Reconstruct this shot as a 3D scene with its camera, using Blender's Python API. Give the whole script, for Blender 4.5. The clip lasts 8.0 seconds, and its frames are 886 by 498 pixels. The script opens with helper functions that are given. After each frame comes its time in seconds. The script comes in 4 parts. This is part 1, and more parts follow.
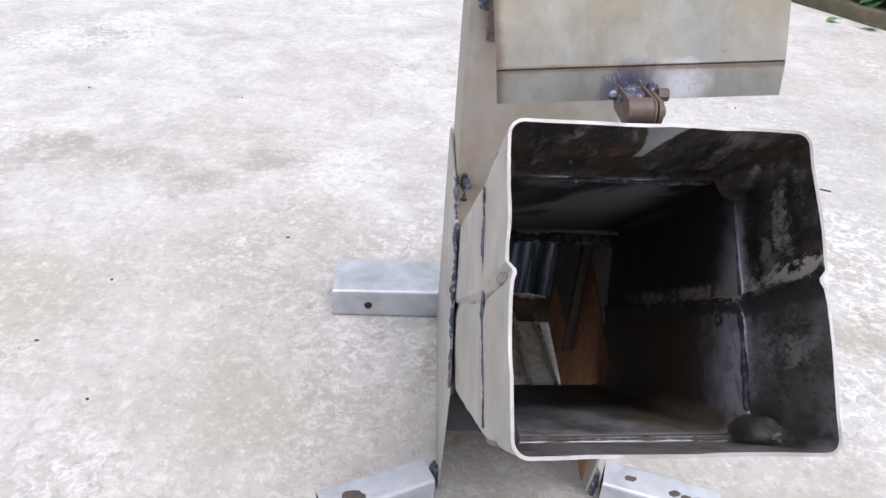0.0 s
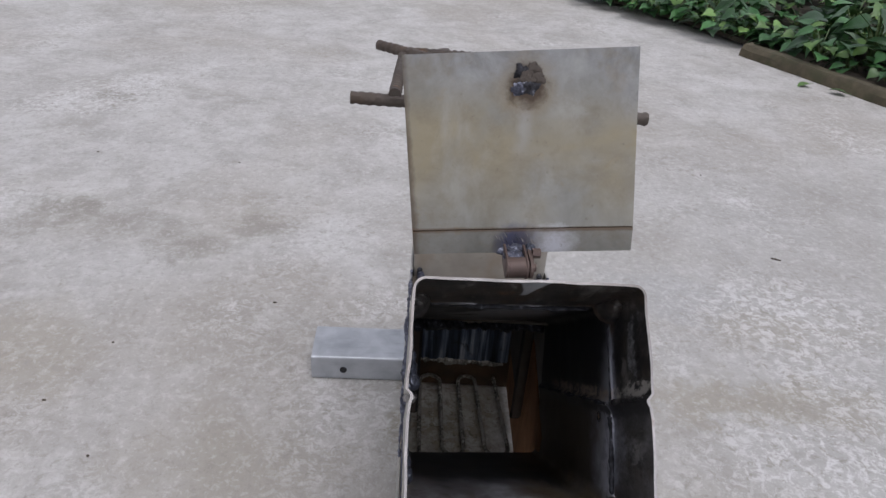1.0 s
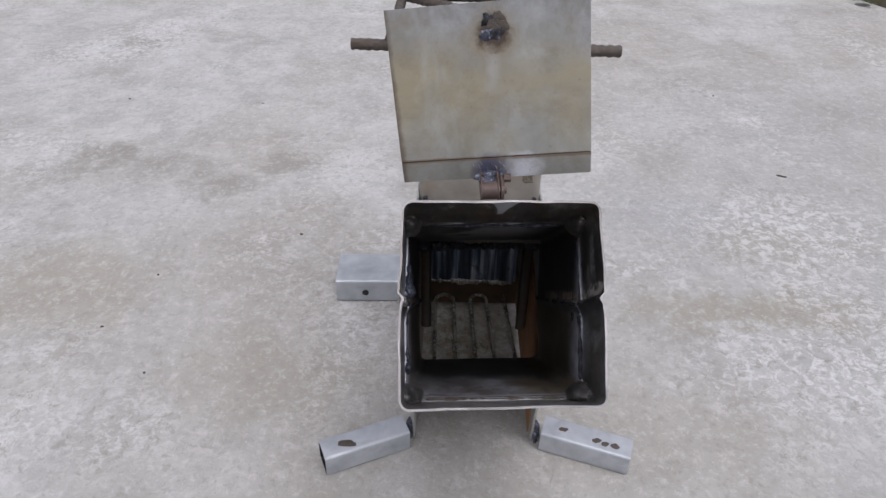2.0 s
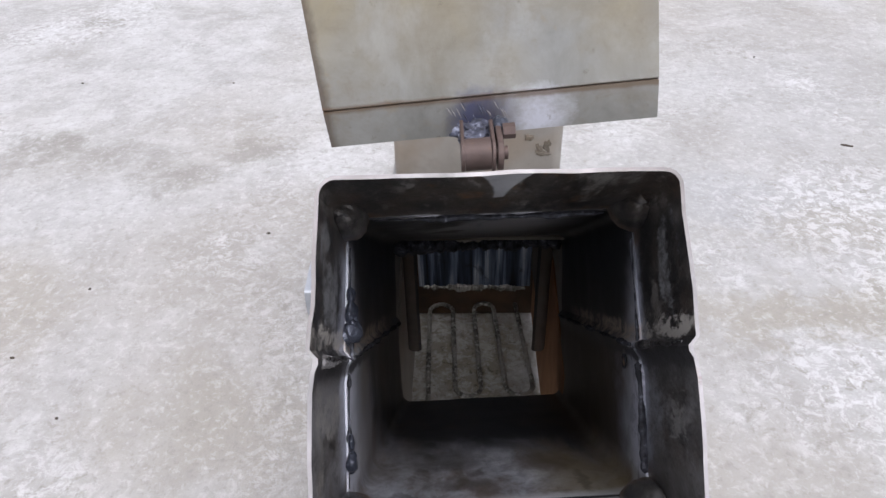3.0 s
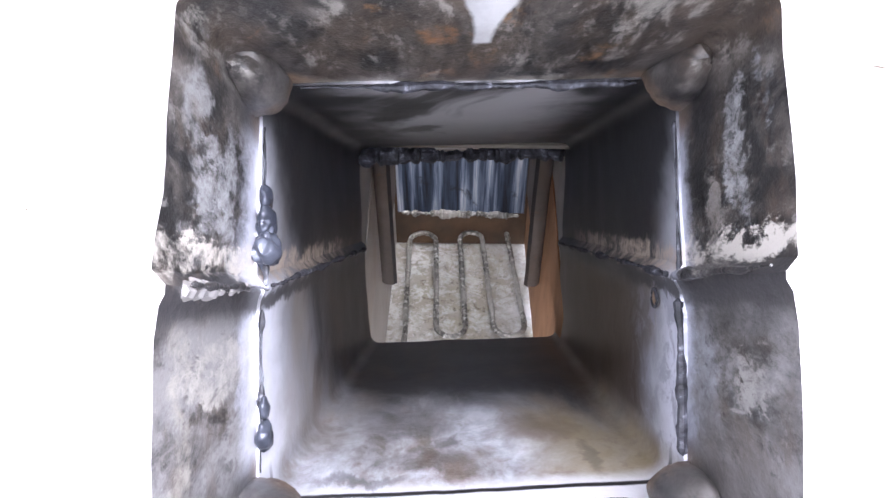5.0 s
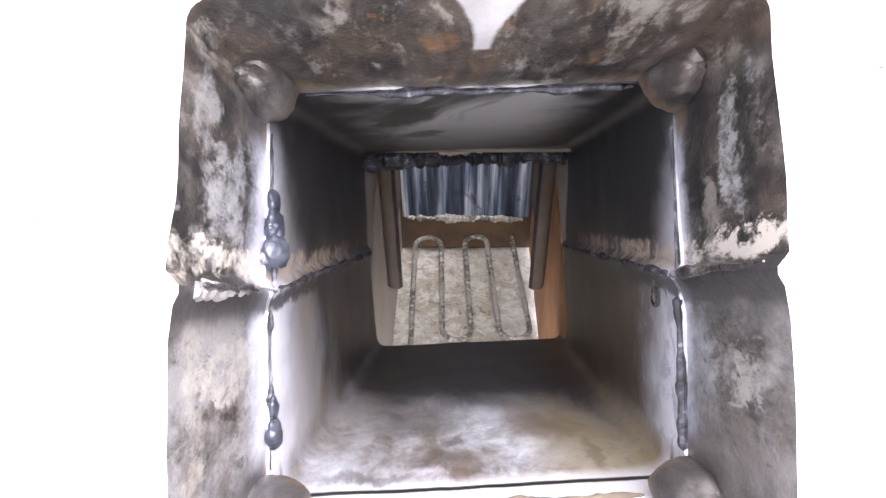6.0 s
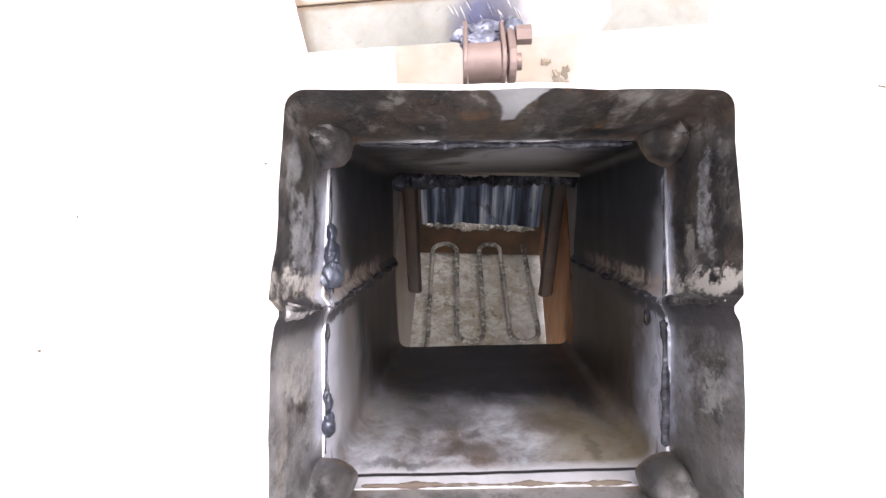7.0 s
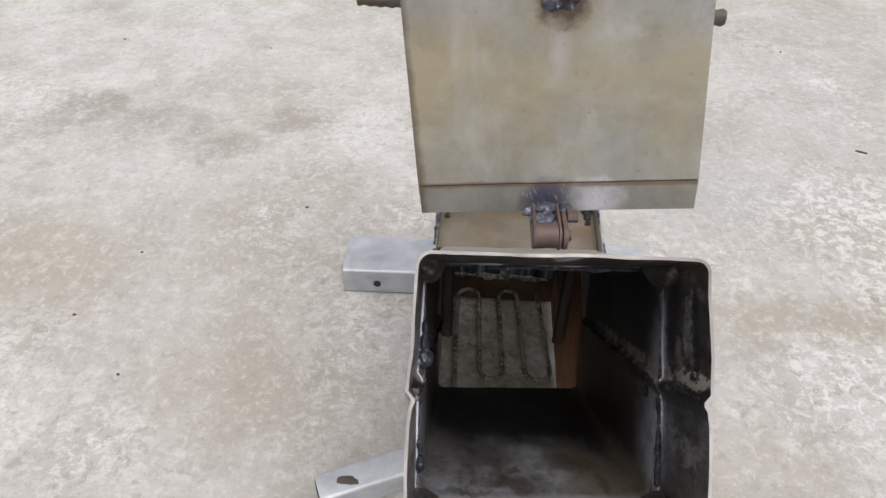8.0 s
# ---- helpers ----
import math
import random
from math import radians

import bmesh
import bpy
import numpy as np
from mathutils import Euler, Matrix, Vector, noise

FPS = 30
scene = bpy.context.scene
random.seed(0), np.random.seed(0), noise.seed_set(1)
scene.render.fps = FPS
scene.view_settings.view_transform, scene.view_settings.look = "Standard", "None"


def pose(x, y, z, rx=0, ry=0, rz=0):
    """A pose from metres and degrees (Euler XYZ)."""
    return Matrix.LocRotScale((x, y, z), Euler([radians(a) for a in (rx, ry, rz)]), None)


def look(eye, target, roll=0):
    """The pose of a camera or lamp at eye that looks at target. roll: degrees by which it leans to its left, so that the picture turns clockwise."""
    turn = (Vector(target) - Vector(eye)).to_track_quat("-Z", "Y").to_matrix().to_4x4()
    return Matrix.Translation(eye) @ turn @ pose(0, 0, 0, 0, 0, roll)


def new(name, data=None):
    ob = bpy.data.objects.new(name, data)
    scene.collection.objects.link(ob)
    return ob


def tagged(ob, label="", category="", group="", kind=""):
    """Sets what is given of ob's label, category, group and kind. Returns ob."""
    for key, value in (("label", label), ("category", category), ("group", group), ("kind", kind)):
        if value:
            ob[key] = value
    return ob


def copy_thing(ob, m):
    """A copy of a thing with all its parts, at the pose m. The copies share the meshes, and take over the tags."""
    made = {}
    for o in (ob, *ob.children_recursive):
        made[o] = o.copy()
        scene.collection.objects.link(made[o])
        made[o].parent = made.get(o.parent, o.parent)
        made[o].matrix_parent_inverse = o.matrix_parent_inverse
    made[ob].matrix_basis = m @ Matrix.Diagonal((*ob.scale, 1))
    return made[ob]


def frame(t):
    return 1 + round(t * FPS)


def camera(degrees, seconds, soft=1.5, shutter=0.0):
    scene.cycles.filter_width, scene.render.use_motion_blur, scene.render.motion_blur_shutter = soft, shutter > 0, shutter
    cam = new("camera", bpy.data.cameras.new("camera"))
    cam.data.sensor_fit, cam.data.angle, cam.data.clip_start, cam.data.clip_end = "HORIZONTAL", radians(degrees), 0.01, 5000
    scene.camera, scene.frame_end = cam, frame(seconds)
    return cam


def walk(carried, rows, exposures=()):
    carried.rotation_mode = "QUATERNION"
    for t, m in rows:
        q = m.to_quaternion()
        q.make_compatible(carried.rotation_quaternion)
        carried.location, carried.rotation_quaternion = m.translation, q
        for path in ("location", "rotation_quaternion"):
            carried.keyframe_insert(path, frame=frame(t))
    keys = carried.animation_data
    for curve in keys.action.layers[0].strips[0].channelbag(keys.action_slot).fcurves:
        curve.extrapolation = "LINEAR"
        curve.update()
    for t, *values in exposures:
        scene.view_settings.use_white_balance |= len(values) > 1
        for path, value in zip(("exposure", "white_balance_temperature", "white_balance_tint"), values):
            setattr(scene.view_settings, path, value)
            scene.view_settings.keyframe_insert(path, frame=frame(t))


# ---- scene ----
cam = camera(63.8, 8.0)
PATH = [
    (0, (-0.124, -0.207, 0.622), (0.006, 1.472, -0.457), 4.1),
    (0.5, (-0.111, -0.192, 0.632), (-0.007, 1.491, -0.442), 3.9),
    (1, (-0.083, -0.273, 0.735), (0.038, 1.455, -0.264), 4.6),
    (1.5, (-0.059, -0.356, 0.792), (0.018, 1.349, -0.25), 2.5),
    (1.7, (-0.056, -0.371, 0.792), (0.004, 1.298, -0.307), 2.0),
    (2.8, (-0.027, -0.185, 0.668), (-0.039, 1.406, -0.544), -1.6),
    (3, (-0.021, -0.145, 0.642), (-0.028, 1.466, -0.543), -1.6),
    (3.5, (-0.024, -0.087, 0.592), (-0.051, 1.483, -0.647), -2.7),
    (4, (-0.018, -0.072, 0.573), (-0.032, 1.473, -0.697), -1.9),
    (4.5, (-0.015, -0.064, 0.56), (-0.015, 1.445, -0.753), -0.7),
    (4.7, (-0.012, -0.064, 0.559), (-0.003, 1.437, -0.763), -0.3),
    (5.8, (-0.007, -0.071, 0.56), (-0.01, 1.438, -0.753), -0.8),
    (6, (-0.008, -0.071, 0.562), (-0.016, 1.441, -0.748), -1.3),
    (6.5, (-0.007, -0.074, 0.567), (-0.015, 1.433, -0.748), -1.0),
    (7, (-0.016, -0.103, 0.608), (-0.049, 1.399, -0.712), -0.6),
    (7.5, (-0.038, -0.145, 0.667), (-0.032, 1.348, -0.664), 2.2),
    (8, (-0.056, -0.167, 0.731), (-0.078, 1.352, -0.57), 1.6),
]
# seconds, stops, kelvin, tint
LIGHTNESS = [(0.0, 1.12, 6200, 15), (0.5, 1.05, 6200, 15), (1.0, 0.2, 6200, 15), (1.5, -0.05, 6200, 15), (1.7, 0.1, 6200, 15), (2.8, 0.72, 6150, 15), (3.0, 0.87, 6150, 15), (3.5, 1.48, 6030, 15), (4.0, 2.35, 5800, 18),
             (4.5, 3.28, 5770, 18), (6.0, 3.78, 6450, 19), (6.5, 3.82, 6450, 19), (7.0, 2.92, 6550, 18), (7.5, 1.22, 6700, 10.5), (8.0, 0.72, 6650, 11.5)]
walk(cam, [(t, look(eye, target, roll)) for t, eye, target, roll in PATH], LIGHTNESS)


# ---------------------------------------------------------------- world and light
world = bpy.data.worlds.new("overcast_sky")
scene.world = world
world.use_nodes = True
wn, wl = world.node_tree.nodes, world.node_tree.links
sky = wn.new("ShaderNodeTexSky")
sky.sky_type, sky.sun_disc = "NISHITA", False
sky.sun_elevation, sky.sun_rotation = radians(70), radians(152)
sky.dust_density, sky.air_density, sky.ozone_density = 4.0, 1.2, 1.0
grey = wn.new("ShaderNodeHueSaturation")
grey.inputs["Saturation"].default_value = 0.22
wl.new(sky.outputs["Color"], grey.inputs["Color"])
wl.new(grey.outputs["Color"], wn["Background"].inputs["Color"])
wn["Background"].inputs["Strength"].default_value = 0.13
sun_data = bpy.data.lights.new("sun", "SUN")
sun_data.energy, sun_data.angle, sun_data.color = 0.35, radians(60), (1.0, 0.97, 0.93)
sun = new("sun", sun_data)
sun.matrix_world = look((math.sin(radians(152)), math.cos(radians(152)), math.tan(radians(70))), (0, 0, 0))


# ---------------------------------------------------------------- materials
def ramp(nt, fac, stops):
    r = nt.nodes.new("ShaderNodeValToRGB")
    el = r.color_ramp.elements
    while len(el) < len(stops):
        el.new(0.5)
    for e, (p, c) in zip(el, stops):
        e.position, e.color = p, (*c, 1) if len(c) == 3 else c
    nt.links.new(fac, r.inputs[0])
    return r.outputs[0]


def g(v):
    return (v, v, v)


class Mat:
    """A procedural surface, built up layer by layer in object space."""

    def __init__(self, name, rough=0.5, metal=0.0, spec=0.5):
        self.m = bpy.data.materials.new(name)
        self.m.use_nodes = True
        self.nt = self.m.node_tree
        self.b = self.nt.nodes["Principled BSDF"]
        self.b.inputs["Roughness"].default_value = rough
        self.b.inputs["Metallic"].default_value = metal
        self.b.inputs["Specular IOR Level"].default_value = spec
        self.co = self.nt.nodes.new("ShaderNodeTexCoord").outputs["Object"]
        self.col = None
        self.height = None

    def scaled(self, scale):
        mp = self.nt.nodes.new("ShaderNodeMapping")
        mp.inputs["Scale"].default_value = scale if isinstance(scale, tuple) else (scale,) * 3
        self.nt.links.new(self.co, mp.inputs["Vector"])
        return mp.outputs[0]

    def noise(self, scale, detail=4.0, rough=0.55, warp=0.0, seed=0.0):
        n = self.nt.nodes.new("ShaderNodeTexNoise")
        n.noise_dimensions = "4D"
        n.inputs["W"].default_value = seed
        n.inputs["Scale"].default_value = 1.0
        n.inputs["Detail"].default_value = detail
        n.inputs["Roughness"].default_value = rough
        n.inputs["Distortion"].default_value = warp
        self.nt.links.new(self.scaled(scale), n.inputs["Vector"])
        return n.outputs["Fac"]

    def base(self, fac, stops):
        self.col = ramp(self.nt, fac, stops)
        return self

    def over(self, mask, colour, mode="MIX"):
        mx = self.nt.nodes.new("ShaderNodeMix")
        mx.data_type, mx.blend_type = "RGBA", mode
        self.nt.links.new(mask, mx.inputs["Factor"])
        self.nt.links.new(self.col, mx.inputs["A"])
        if isinstance(colour, tuple):
            mx.inputs["B"].default_value = (*colour, 1)
        else:
            self.nt.links.new(colour, mx.inputs["B"])
        self.col = mx.outputs["Result"]
        return self

    def mask(self, fac, a, b, top=1.0):
        mr = self.nt.nodes.new("ShaderNodeMapRange")
        mr.inputs["From Min"].default_value, mr.inputs["From Max"].default_value = a, b
        mr.inputs["To Max"].default_value = top
        self.nt.links.new(fac, mr.inputs["Value"])
        return mr.outputs[0]

    def math(self, op, a, b=0.0):
        mn = self.nt.nodes.new("ShaderNodeMath")
        mn.operation = op
        for i, v in enumerate((a, b)):
            if isinstance(v, (int, float)):
                mn.inputs[i].default_value = v
            else:
                self.nt.links.new(v, mn.inputs[i])
        return mn.outputs[0]

    def along(self, origin, way):
        """Metres along a direction from an origin."""
        v = self.nt.nodes.new("ShaderNodeVectorMath")
        v.operation = "DOT_PRODUCT"
        self.nt.links.new(self.co, v.inputs[0])
        v.inputs[1].default_value = way
        return self.math("SUBTRACT", v.outputs["Value"], float(Vector(origin).dot(Vector(way))))

    def roughness(self, fac, a, b):
        mr = self.nt.nodes.new("ShaderNodeMapRange")
        mr.inputs["To Min"].default_value, mr.inputs["To Max"].default_value = a, b
        self.nt.links.new(fac, mr.inputs["Value"])
        self.nt.links.new(mr.outputs[0], self.b.inputs["Roughness"])
        return self

    def bump(self, fac, depth, strength=1.0):
        bp = self.nt.nodes.new("ShaderNodeBump")
        bp.inputs["Strength"].default_value, bp.inputs["Distance"].default_value = strength, depth
        self.nt.links.new(fac, bp.inputs["Height"])
        if self.height:
            self.nt.links.new(self.height, bp.inputs["Normal"])
        self.height = bp.outputs[0]
        self.nt.links.new(self.height, self.b.inputs["Normal"])
        return self

    def done(self):
        if self.col:
            self.nt.links.new(self.col, self.b.inputs["Base Color"])
        return self.m


def concrete():
    k = Mat("worn_concrete", 0.85, spec=0.25)
    big, mid, fine = k.noise(1.3, 5, 0.6, 0.6), k.noise(7, 7, 0.66, 0.5, 3), k.noise(48, 6, 0.72, 0.4, 5)
    grit = k.noise(260, 4, 0.7, 0, 7)
    k.base(mid, [(0.30, (0.335, 0.322, 0.300)), (0.48, (0.435, 0.424, 0.405)), (0.62, (0.505, 0.496, 0.480)), (0.75, (0.57, 0.562, 0.55))])
    k.over(k.mask(big, 0.48, 0.62, 0.6), (0.345, 0.318, 0.278))
    k.over(k.mask(k.noise(3.4, 6, 0.68, 0.8, 11), 0.50, 0.64, 0.55), (0.315, 0.297, 0.268))
    k.over(k.mask(k.noise(5.2, 6, 0.7, 0.6, 12), 0.53, 0.66, 0.38), (0.58, 0.575, 0.565))
    # stains with their own places: x, y, half sizes, strength
    wx, wy = k.noise(11, 6, 0.7, 0.3, 61), k.noise(11, 6, 0.7, 0.3, 62)
    sep = k.nt.nodes.new("ShaderNodeSeparateXYZ")
    k.nt.links.new(k.co, sep.inputs[0])
    px = k.math("ADD", sep.outputs["X"], k.math("MULTIPLY", k.math("SUBTRACT", wx, 0.5), 0.34))
    py = k.math("ADD", sep.outputs["Y"], k.math("MULTIPLY", k.math("SUBTRACT", wy, 0.5), 0.34))

    def spot(x, y, rx, ry, top):
        a = k.math("POWER", k.math("MULTIPLY", k.math("SUBTRACT", px, x), 1 / rx), 2.0)
        b = k.math("POWER", k.math("MULTIPLY", k.math("SUBTRACT", py, y), 1 / ry), 2.0)
        return k.mask(k.math("ADD", a, b), 1.5, 0.1, top)

    for x, y, rx, ry, top in ((-0.79, 1.09, 0.07, 0.05, 0.68), (-0.62, 1.05, 0.10, 0.06, 0.48), (-0.49, 0.97, 0.08, 0.05, 0.6), (-0.36, 1.06, 0.07, 0.04, 0.5), (-0.86, 1.02, 0.06, 0.05, 0.5),
                              (-0.93, 1.83, 0.10, 0.03, 0.5), (0.70, 1.23, 0.09, 0.04, 0.4), (0.66, 1.52, 0.22, 0.03, 0.35), (1.0, 1.35, 0.16, 0.12, 0.35)):
        k.over(spot(x, y, rx, ry, top), (0.225, 0.208, 0.178))
    # a greyer, smoother trowelled field and olive tints over the worn side
    k.over(spot(0.95, 0.70, 0.75, 0.85, 0.55), (0.375, 0.368, 0.352))
    k.over(spot(0.42, 0.86, 0.16, 0.10, 0.6), (0.37, 0.368, 0.362))
    k.over(spot(0.50, 0.56, 0.24, 0.05, 0.55), (0.29, 0.265, 0.215))
    # darker tan ground with dark specks under the grate
    k.over(spot(0.01, 0.47, 0.085, 0.14, 0.85), (0.26, 0.232, 0.165))
    k.over(k.math("MULTIPLY", spot(0.01, 0.47, 0.085, 0.14, 0.9), k.mask(k.noise(120, 6, 0.75, 0.3, 73), 0.53, 0.62)), (0.12, 0.105, 0.075))
    for x, y, rx, ry, top in ((-0.70, 0.63, 0.14, 0.14, 0.5), (0.47, 0.57, 0.20, 0.06, 0.35), (-0.30, 0.40, 0.14, 0.11, 0.36), (0.60, 0.75, 0.2, 0.05, 0.3), (-1.2, 0.75, 0.2, 0.2, 0.35), (0.3, 0.3, 0.2, 0.1, 0.25)):
        k.over(spot(x, y, rx, ry, top), (0.315, 0.285, 0.228))
    worn = k.math("MAXIMUM", spot(0.66, 0.80, 0.22, 0.16, 1.0), k.math("MAXIMUM", spot(0.58, 0.42, 0.25, 0.11, 1.0), spot(0.32, 0.68, 0.12, 0.05, 0.8)))
    worn = k.math("MAXIMUM", worn, k.mask(k.noise(2.6, 4, 0.55, 0.4, 17), 0.50, 0.64, 0.8))
    flake = k.math("MULTIPLY", k.mask(k.noise((52, 60, 52), 7, 0.74, 0.9, 13), 0.495, 0.555), worn)
    k.over(k.math("MULTIPLY", flake, 0.68), (0.68, 0.675, 0.67))
    pit = k.math("MULTIPLY", k.mask(k.noise((48, 56, 48), 6, 0.7, 0.8, 74), 0.56, 0.62), k.math("ADD", k.math("MULTIPLY", worn, 0.4), 0.38))
    k.over(pit, (0.28, 0.262, 0.225))
    k.over(k.mask(fine, 0.53, 0.66, 0.42), (0.315, 0.30, 0.275))
    k.over(k.mask(fine, 0.47, 0.36, 0.40), (0.60, 0.592, 0.58))
    crumb = k.noise(105, 5, 0.7, 0.5, 71)
    k.over(k.mask(crumb, 0.56, 0.64, 0.40), (0.27, 0.255, 0.228))
    k.over(k.mask(crumb, 0.44, 0.36, 0.32), (0.64, 0.632, 0.62))
    k.over(k.mask(grit, 0.62, 0.76, 0.35), (0.25, 0.238, 0.22))
    k.over(k.mask(grit, 0.38, 0.26, 0.25), (0.63, 0.62, 0.60))
    return k.bump(mid, 0.006, 0.5).bump(fine, 0.004, 0.8).bump(crumb, 0.002, 0.7).bump(grit, 0.0008, 0.6).done()


def steel(name, dark, light, tint, metal=0.75, rough=(0.38, 0.6), seed=0.0, rust=0.0, streak=(60, 60, 60)):
    k = Mat(name, 0.5, metal)
    mid, fine, brushed = k.noise(22, 5, 0.6, 0.4, seed), k.noise(240, 4, 0.65, 0, seed + 1), k.noise(streak, 4, 0.6, 0.1, seed + 2)
    k.base(mid, [(0.3, dark), (0.7, light)])
    k.over(k.mask(k.noise(11, 3, 0.5, 0.8, seed + 5), 0.5, 0.66, 0.6), tint)
    k.over(k.mask(brushed, 0.55, 0.75, 0.3), tuple(0.7 * c for c in dark))
    k.over(k.mask(fine, 0.66, 0.78, 0.5), tuple(0.45 * c for c in dark))
    if rust:
        k.over(k.mask(k.noise(30, 6, 0.7, 0.6, seed + 9), 0.66 - 0.2 * rust, 0.78 - 0.2 * rust, 0.8), (0.17, 0.085, 0.035))
    k.roughness(mid, *rough)
    return k.bump(mid, 0.0012, 0.4).bump(fine, 0.0003, 0.5).done()


# feed geometry shared by the mesh and by the burn marks
TURNED = Matrix.Translation((0, 0.108, 0)) @ Matrix.Rotation(radians(-1.9), 4, "Z") @ Matrix.Translation((0, -0.108, 0))
RIM = Vector((0.0025, 0.0552, 0.4387))
A0 = Vector((0, math.cos(radians(44.6)), -math.sin(radians(44.6))))
U0 = Vector((0, -A0.z, A0.y))
X0 = Vector((0.999, 0.035, -0.012)).normalized()
SEAM = 0.003
MOUTH = 0.081
JOINT = RIM + A0 * MOUTH
A1 = Vector((0.022, math.cos(radians(38.3)), -math.sin(radians(38.3)))).normalized()
X1 = Vector((0.9985, 0.05, -0.02)).normalized()
U1 = Vector((0, -A1.z, A1.y)).normalized()
FEED = 0.316
CUT = -0.058


def mouth_scale():
    """Burnt inside of the mouth: black mill scale with pale flaked patches, rust and pale runs along the seams."""
    k = Mat("burnt_mill_scale", 0.45, 0.2)
    x = k.along(RIM, (1, 0, 0))
    s = k.math("SUBTRACT", k.along(RIM, tuple(A0)), k.math("MULTIPLY", x, X0.dot(A0)))
    u = k.math("SUBTRACT", k.along(RIM, tuple(U0)), k.math("MULTIPLY", x, X0.dot(U0)))
    # grain drawn out along the mouth's depth
    own = k.nt.nodes.new("ShaderNodeCombineXYZ")
    for slot, v in enumerate((x, u, k.math("MULTIPLY", s, 0.5))):
        k.nt.links.new(v, own.inputs[slot])
    k.co = own.outputs[0]
    mid, fine, smear = k.noise(62, 7, 0.72, 0.35, 1), k.noise(300, 5, 0.7, 0, 2), k.noise(22, 5, 0.62, 0.6, 4)
    k.base(mid, [(0.34, (0.009, 0.009, 0.010)), (0.48, (0.024, 0.023, 0.023)), (0.57, (0.062, 0.055, 0.050)), (0.70, (0.17, 0.158, 0.148))])
    left, right, roof = k.mask(x, -0.062, -0.069), k.mask(x, 0.062, 0.069), k.mask(u, 0.062, 0.069)
    rag = k.math("MULTIPLY", k.math("SUBTRACT", k.noise((70, 70, 70), 7, 0.75, 0.3, 39), 0.5), 0.06)
    rag2 = k.math("MULTIPLY", k.math("SUBTRACT", k.noise(60, 7, 0.72, 0.3, 40), 0.5), 0.05)
    us, ss = k.math("ADD", u, rag), k.math("ADD", s, rag2)
    flaky = k.mask(k.noise((95, 80, 110), 7, 0.76, 0.3, 48), 0.38, 0.54)
    grain = k.math("MULTIPLY", k.math("SUBTRACT", k.noise((150, 150, 150), 6, 0.8, 0.5, 45), 0.5), 8.0)

    def blot(where, at_s, at_u, rs, ru, colour, top, soft=0.5):
        a = k.math("POWER", k.math("MULTIPLY", k.math("SUBTRACT", ss, at_s), 1 / rs), 2.0)
        c = k.math("POWER", k.math("MULTIPLY", k.math("SUBTRACT", us, at_u), 1 / ru), 2.0)
        m = k.math("MULTIPLY", where, k.mask(k.math("ADD", k.math("ADD", a, c), grain), 1.3 + soft, 0.7 - 0.5 * soft, top))
        k.over(k.math("MULTIPLY", m, flaky), colour)

    # the lower half is mottled; the sky reflected in it is painted as grey
    lower = k.mask(u, 0.0, -0.010)
    k.over(k.math("MULTIPLY", lower, k.mask(k.noise(38, 7, 0.72, 0.4, 35), 0.36, 0.52, 0.85)), (0.215, 0.207, 0.208))
    k.over(k.math("MULTIPLY", lower, k.mask(k.noise(70, 6, 0.72, 0.7, 36), 0.54, 0.62, 0.6)), (0.040, 0.036, 0.034))
    # flaked pale patches over the sides, worn brown streaks between them
    k.over(k.math("MULTIPLY", k.math("MAXIMUM", left, right), k.mask(k.noise((60, 40, 110), 6, 0.68, 0.3, 33), 0.53, 0.66, 0.6)), (0.085, 0.062, 0.048))
    blot(left, 0.018, 0.048, 0.008, 0.016, (0.22, 0.218, 0.222), 0.9)
    blot(left, 0.032, 0.032, 0.011, 0.012, (0.25, 0.25, 0.258), 0.9)
    blot(left, 0.050, 0.030, 0.008, 0.018, (0.30, 0.30, 0.315), 0.8)
    blot(left, 0.024, 0.012, 0.012, 0.005, (0.17, 0.165, 0.165), 0.7)
    blot(left, 0.040, -0.021, 0.034, 0.006, (0.33, 0.31, 0.285), 0.85)
    blot(left, 0.034, -0.034, 0.034, 0.005, (0.055, 0.044, 0.036), 0.85)
    blot(left, 0.058, -0.050, 0.010, 0.020, (0.25, 0.245, 0.25), 0.7)
    blot(left, 0.008, -0.045, 0.006, 0.030, (0.30, 0.28, 0.25), 0.7)
    blot(right, 0.034, 0.038, 0.0085, 0.018, (0.27, 0.27, 0.275), 0.92, 0.25)
    blot(right, 0.052, 0.022, 0.006, 0.014, (0.19, 0.175, 0.16), 0.85, 0.3)
    blot(right, 0.012, 0.053, 0.004, 0.006, (0.24, 0.245, 0.26), 0.8)
    blot(right, 0.040, -0.020, 0.034, 0.005, (0.045, 0.037, 0.031), 0.85)
    blot(right, 0.026, -0.027, 0.012, 0.0045, (0.28, 0.265, 0.25), 0.8)
    blot(right, 0.062, -0.030, 0.009, 0.018, (0.27, 0.275, 0.30), 0.75)
    blot(right, 0.030, -0.052, 0.022, 0.014, (0.10, 0.082, 0.068), 0.6)
    # roof: scorched brown with tan and grey flecks
    k.over(k.math("MULTIPLY", roof, k.mask(k.noise(30, 5, 0.65, 0.8, 44), 0.44, 0.58, 0.85)), (0.066, 0.050, 0.039))
    k.over(k.math("MULTIPLY", roof, k.mask(k.noise((45, 45, 60), 6, 0.7, 0.6, 31), 0.58, 0.66, 0.85)), (0.19, 0.105, 0.048))
    k.over(k.math("MULTIPLY", roof, k.mask(k.noise((80, 110, 60), 7, 0.75, 0.2, 34), 0.53, 0.61, 0.8)), (0.25, 0.235, 0.215))
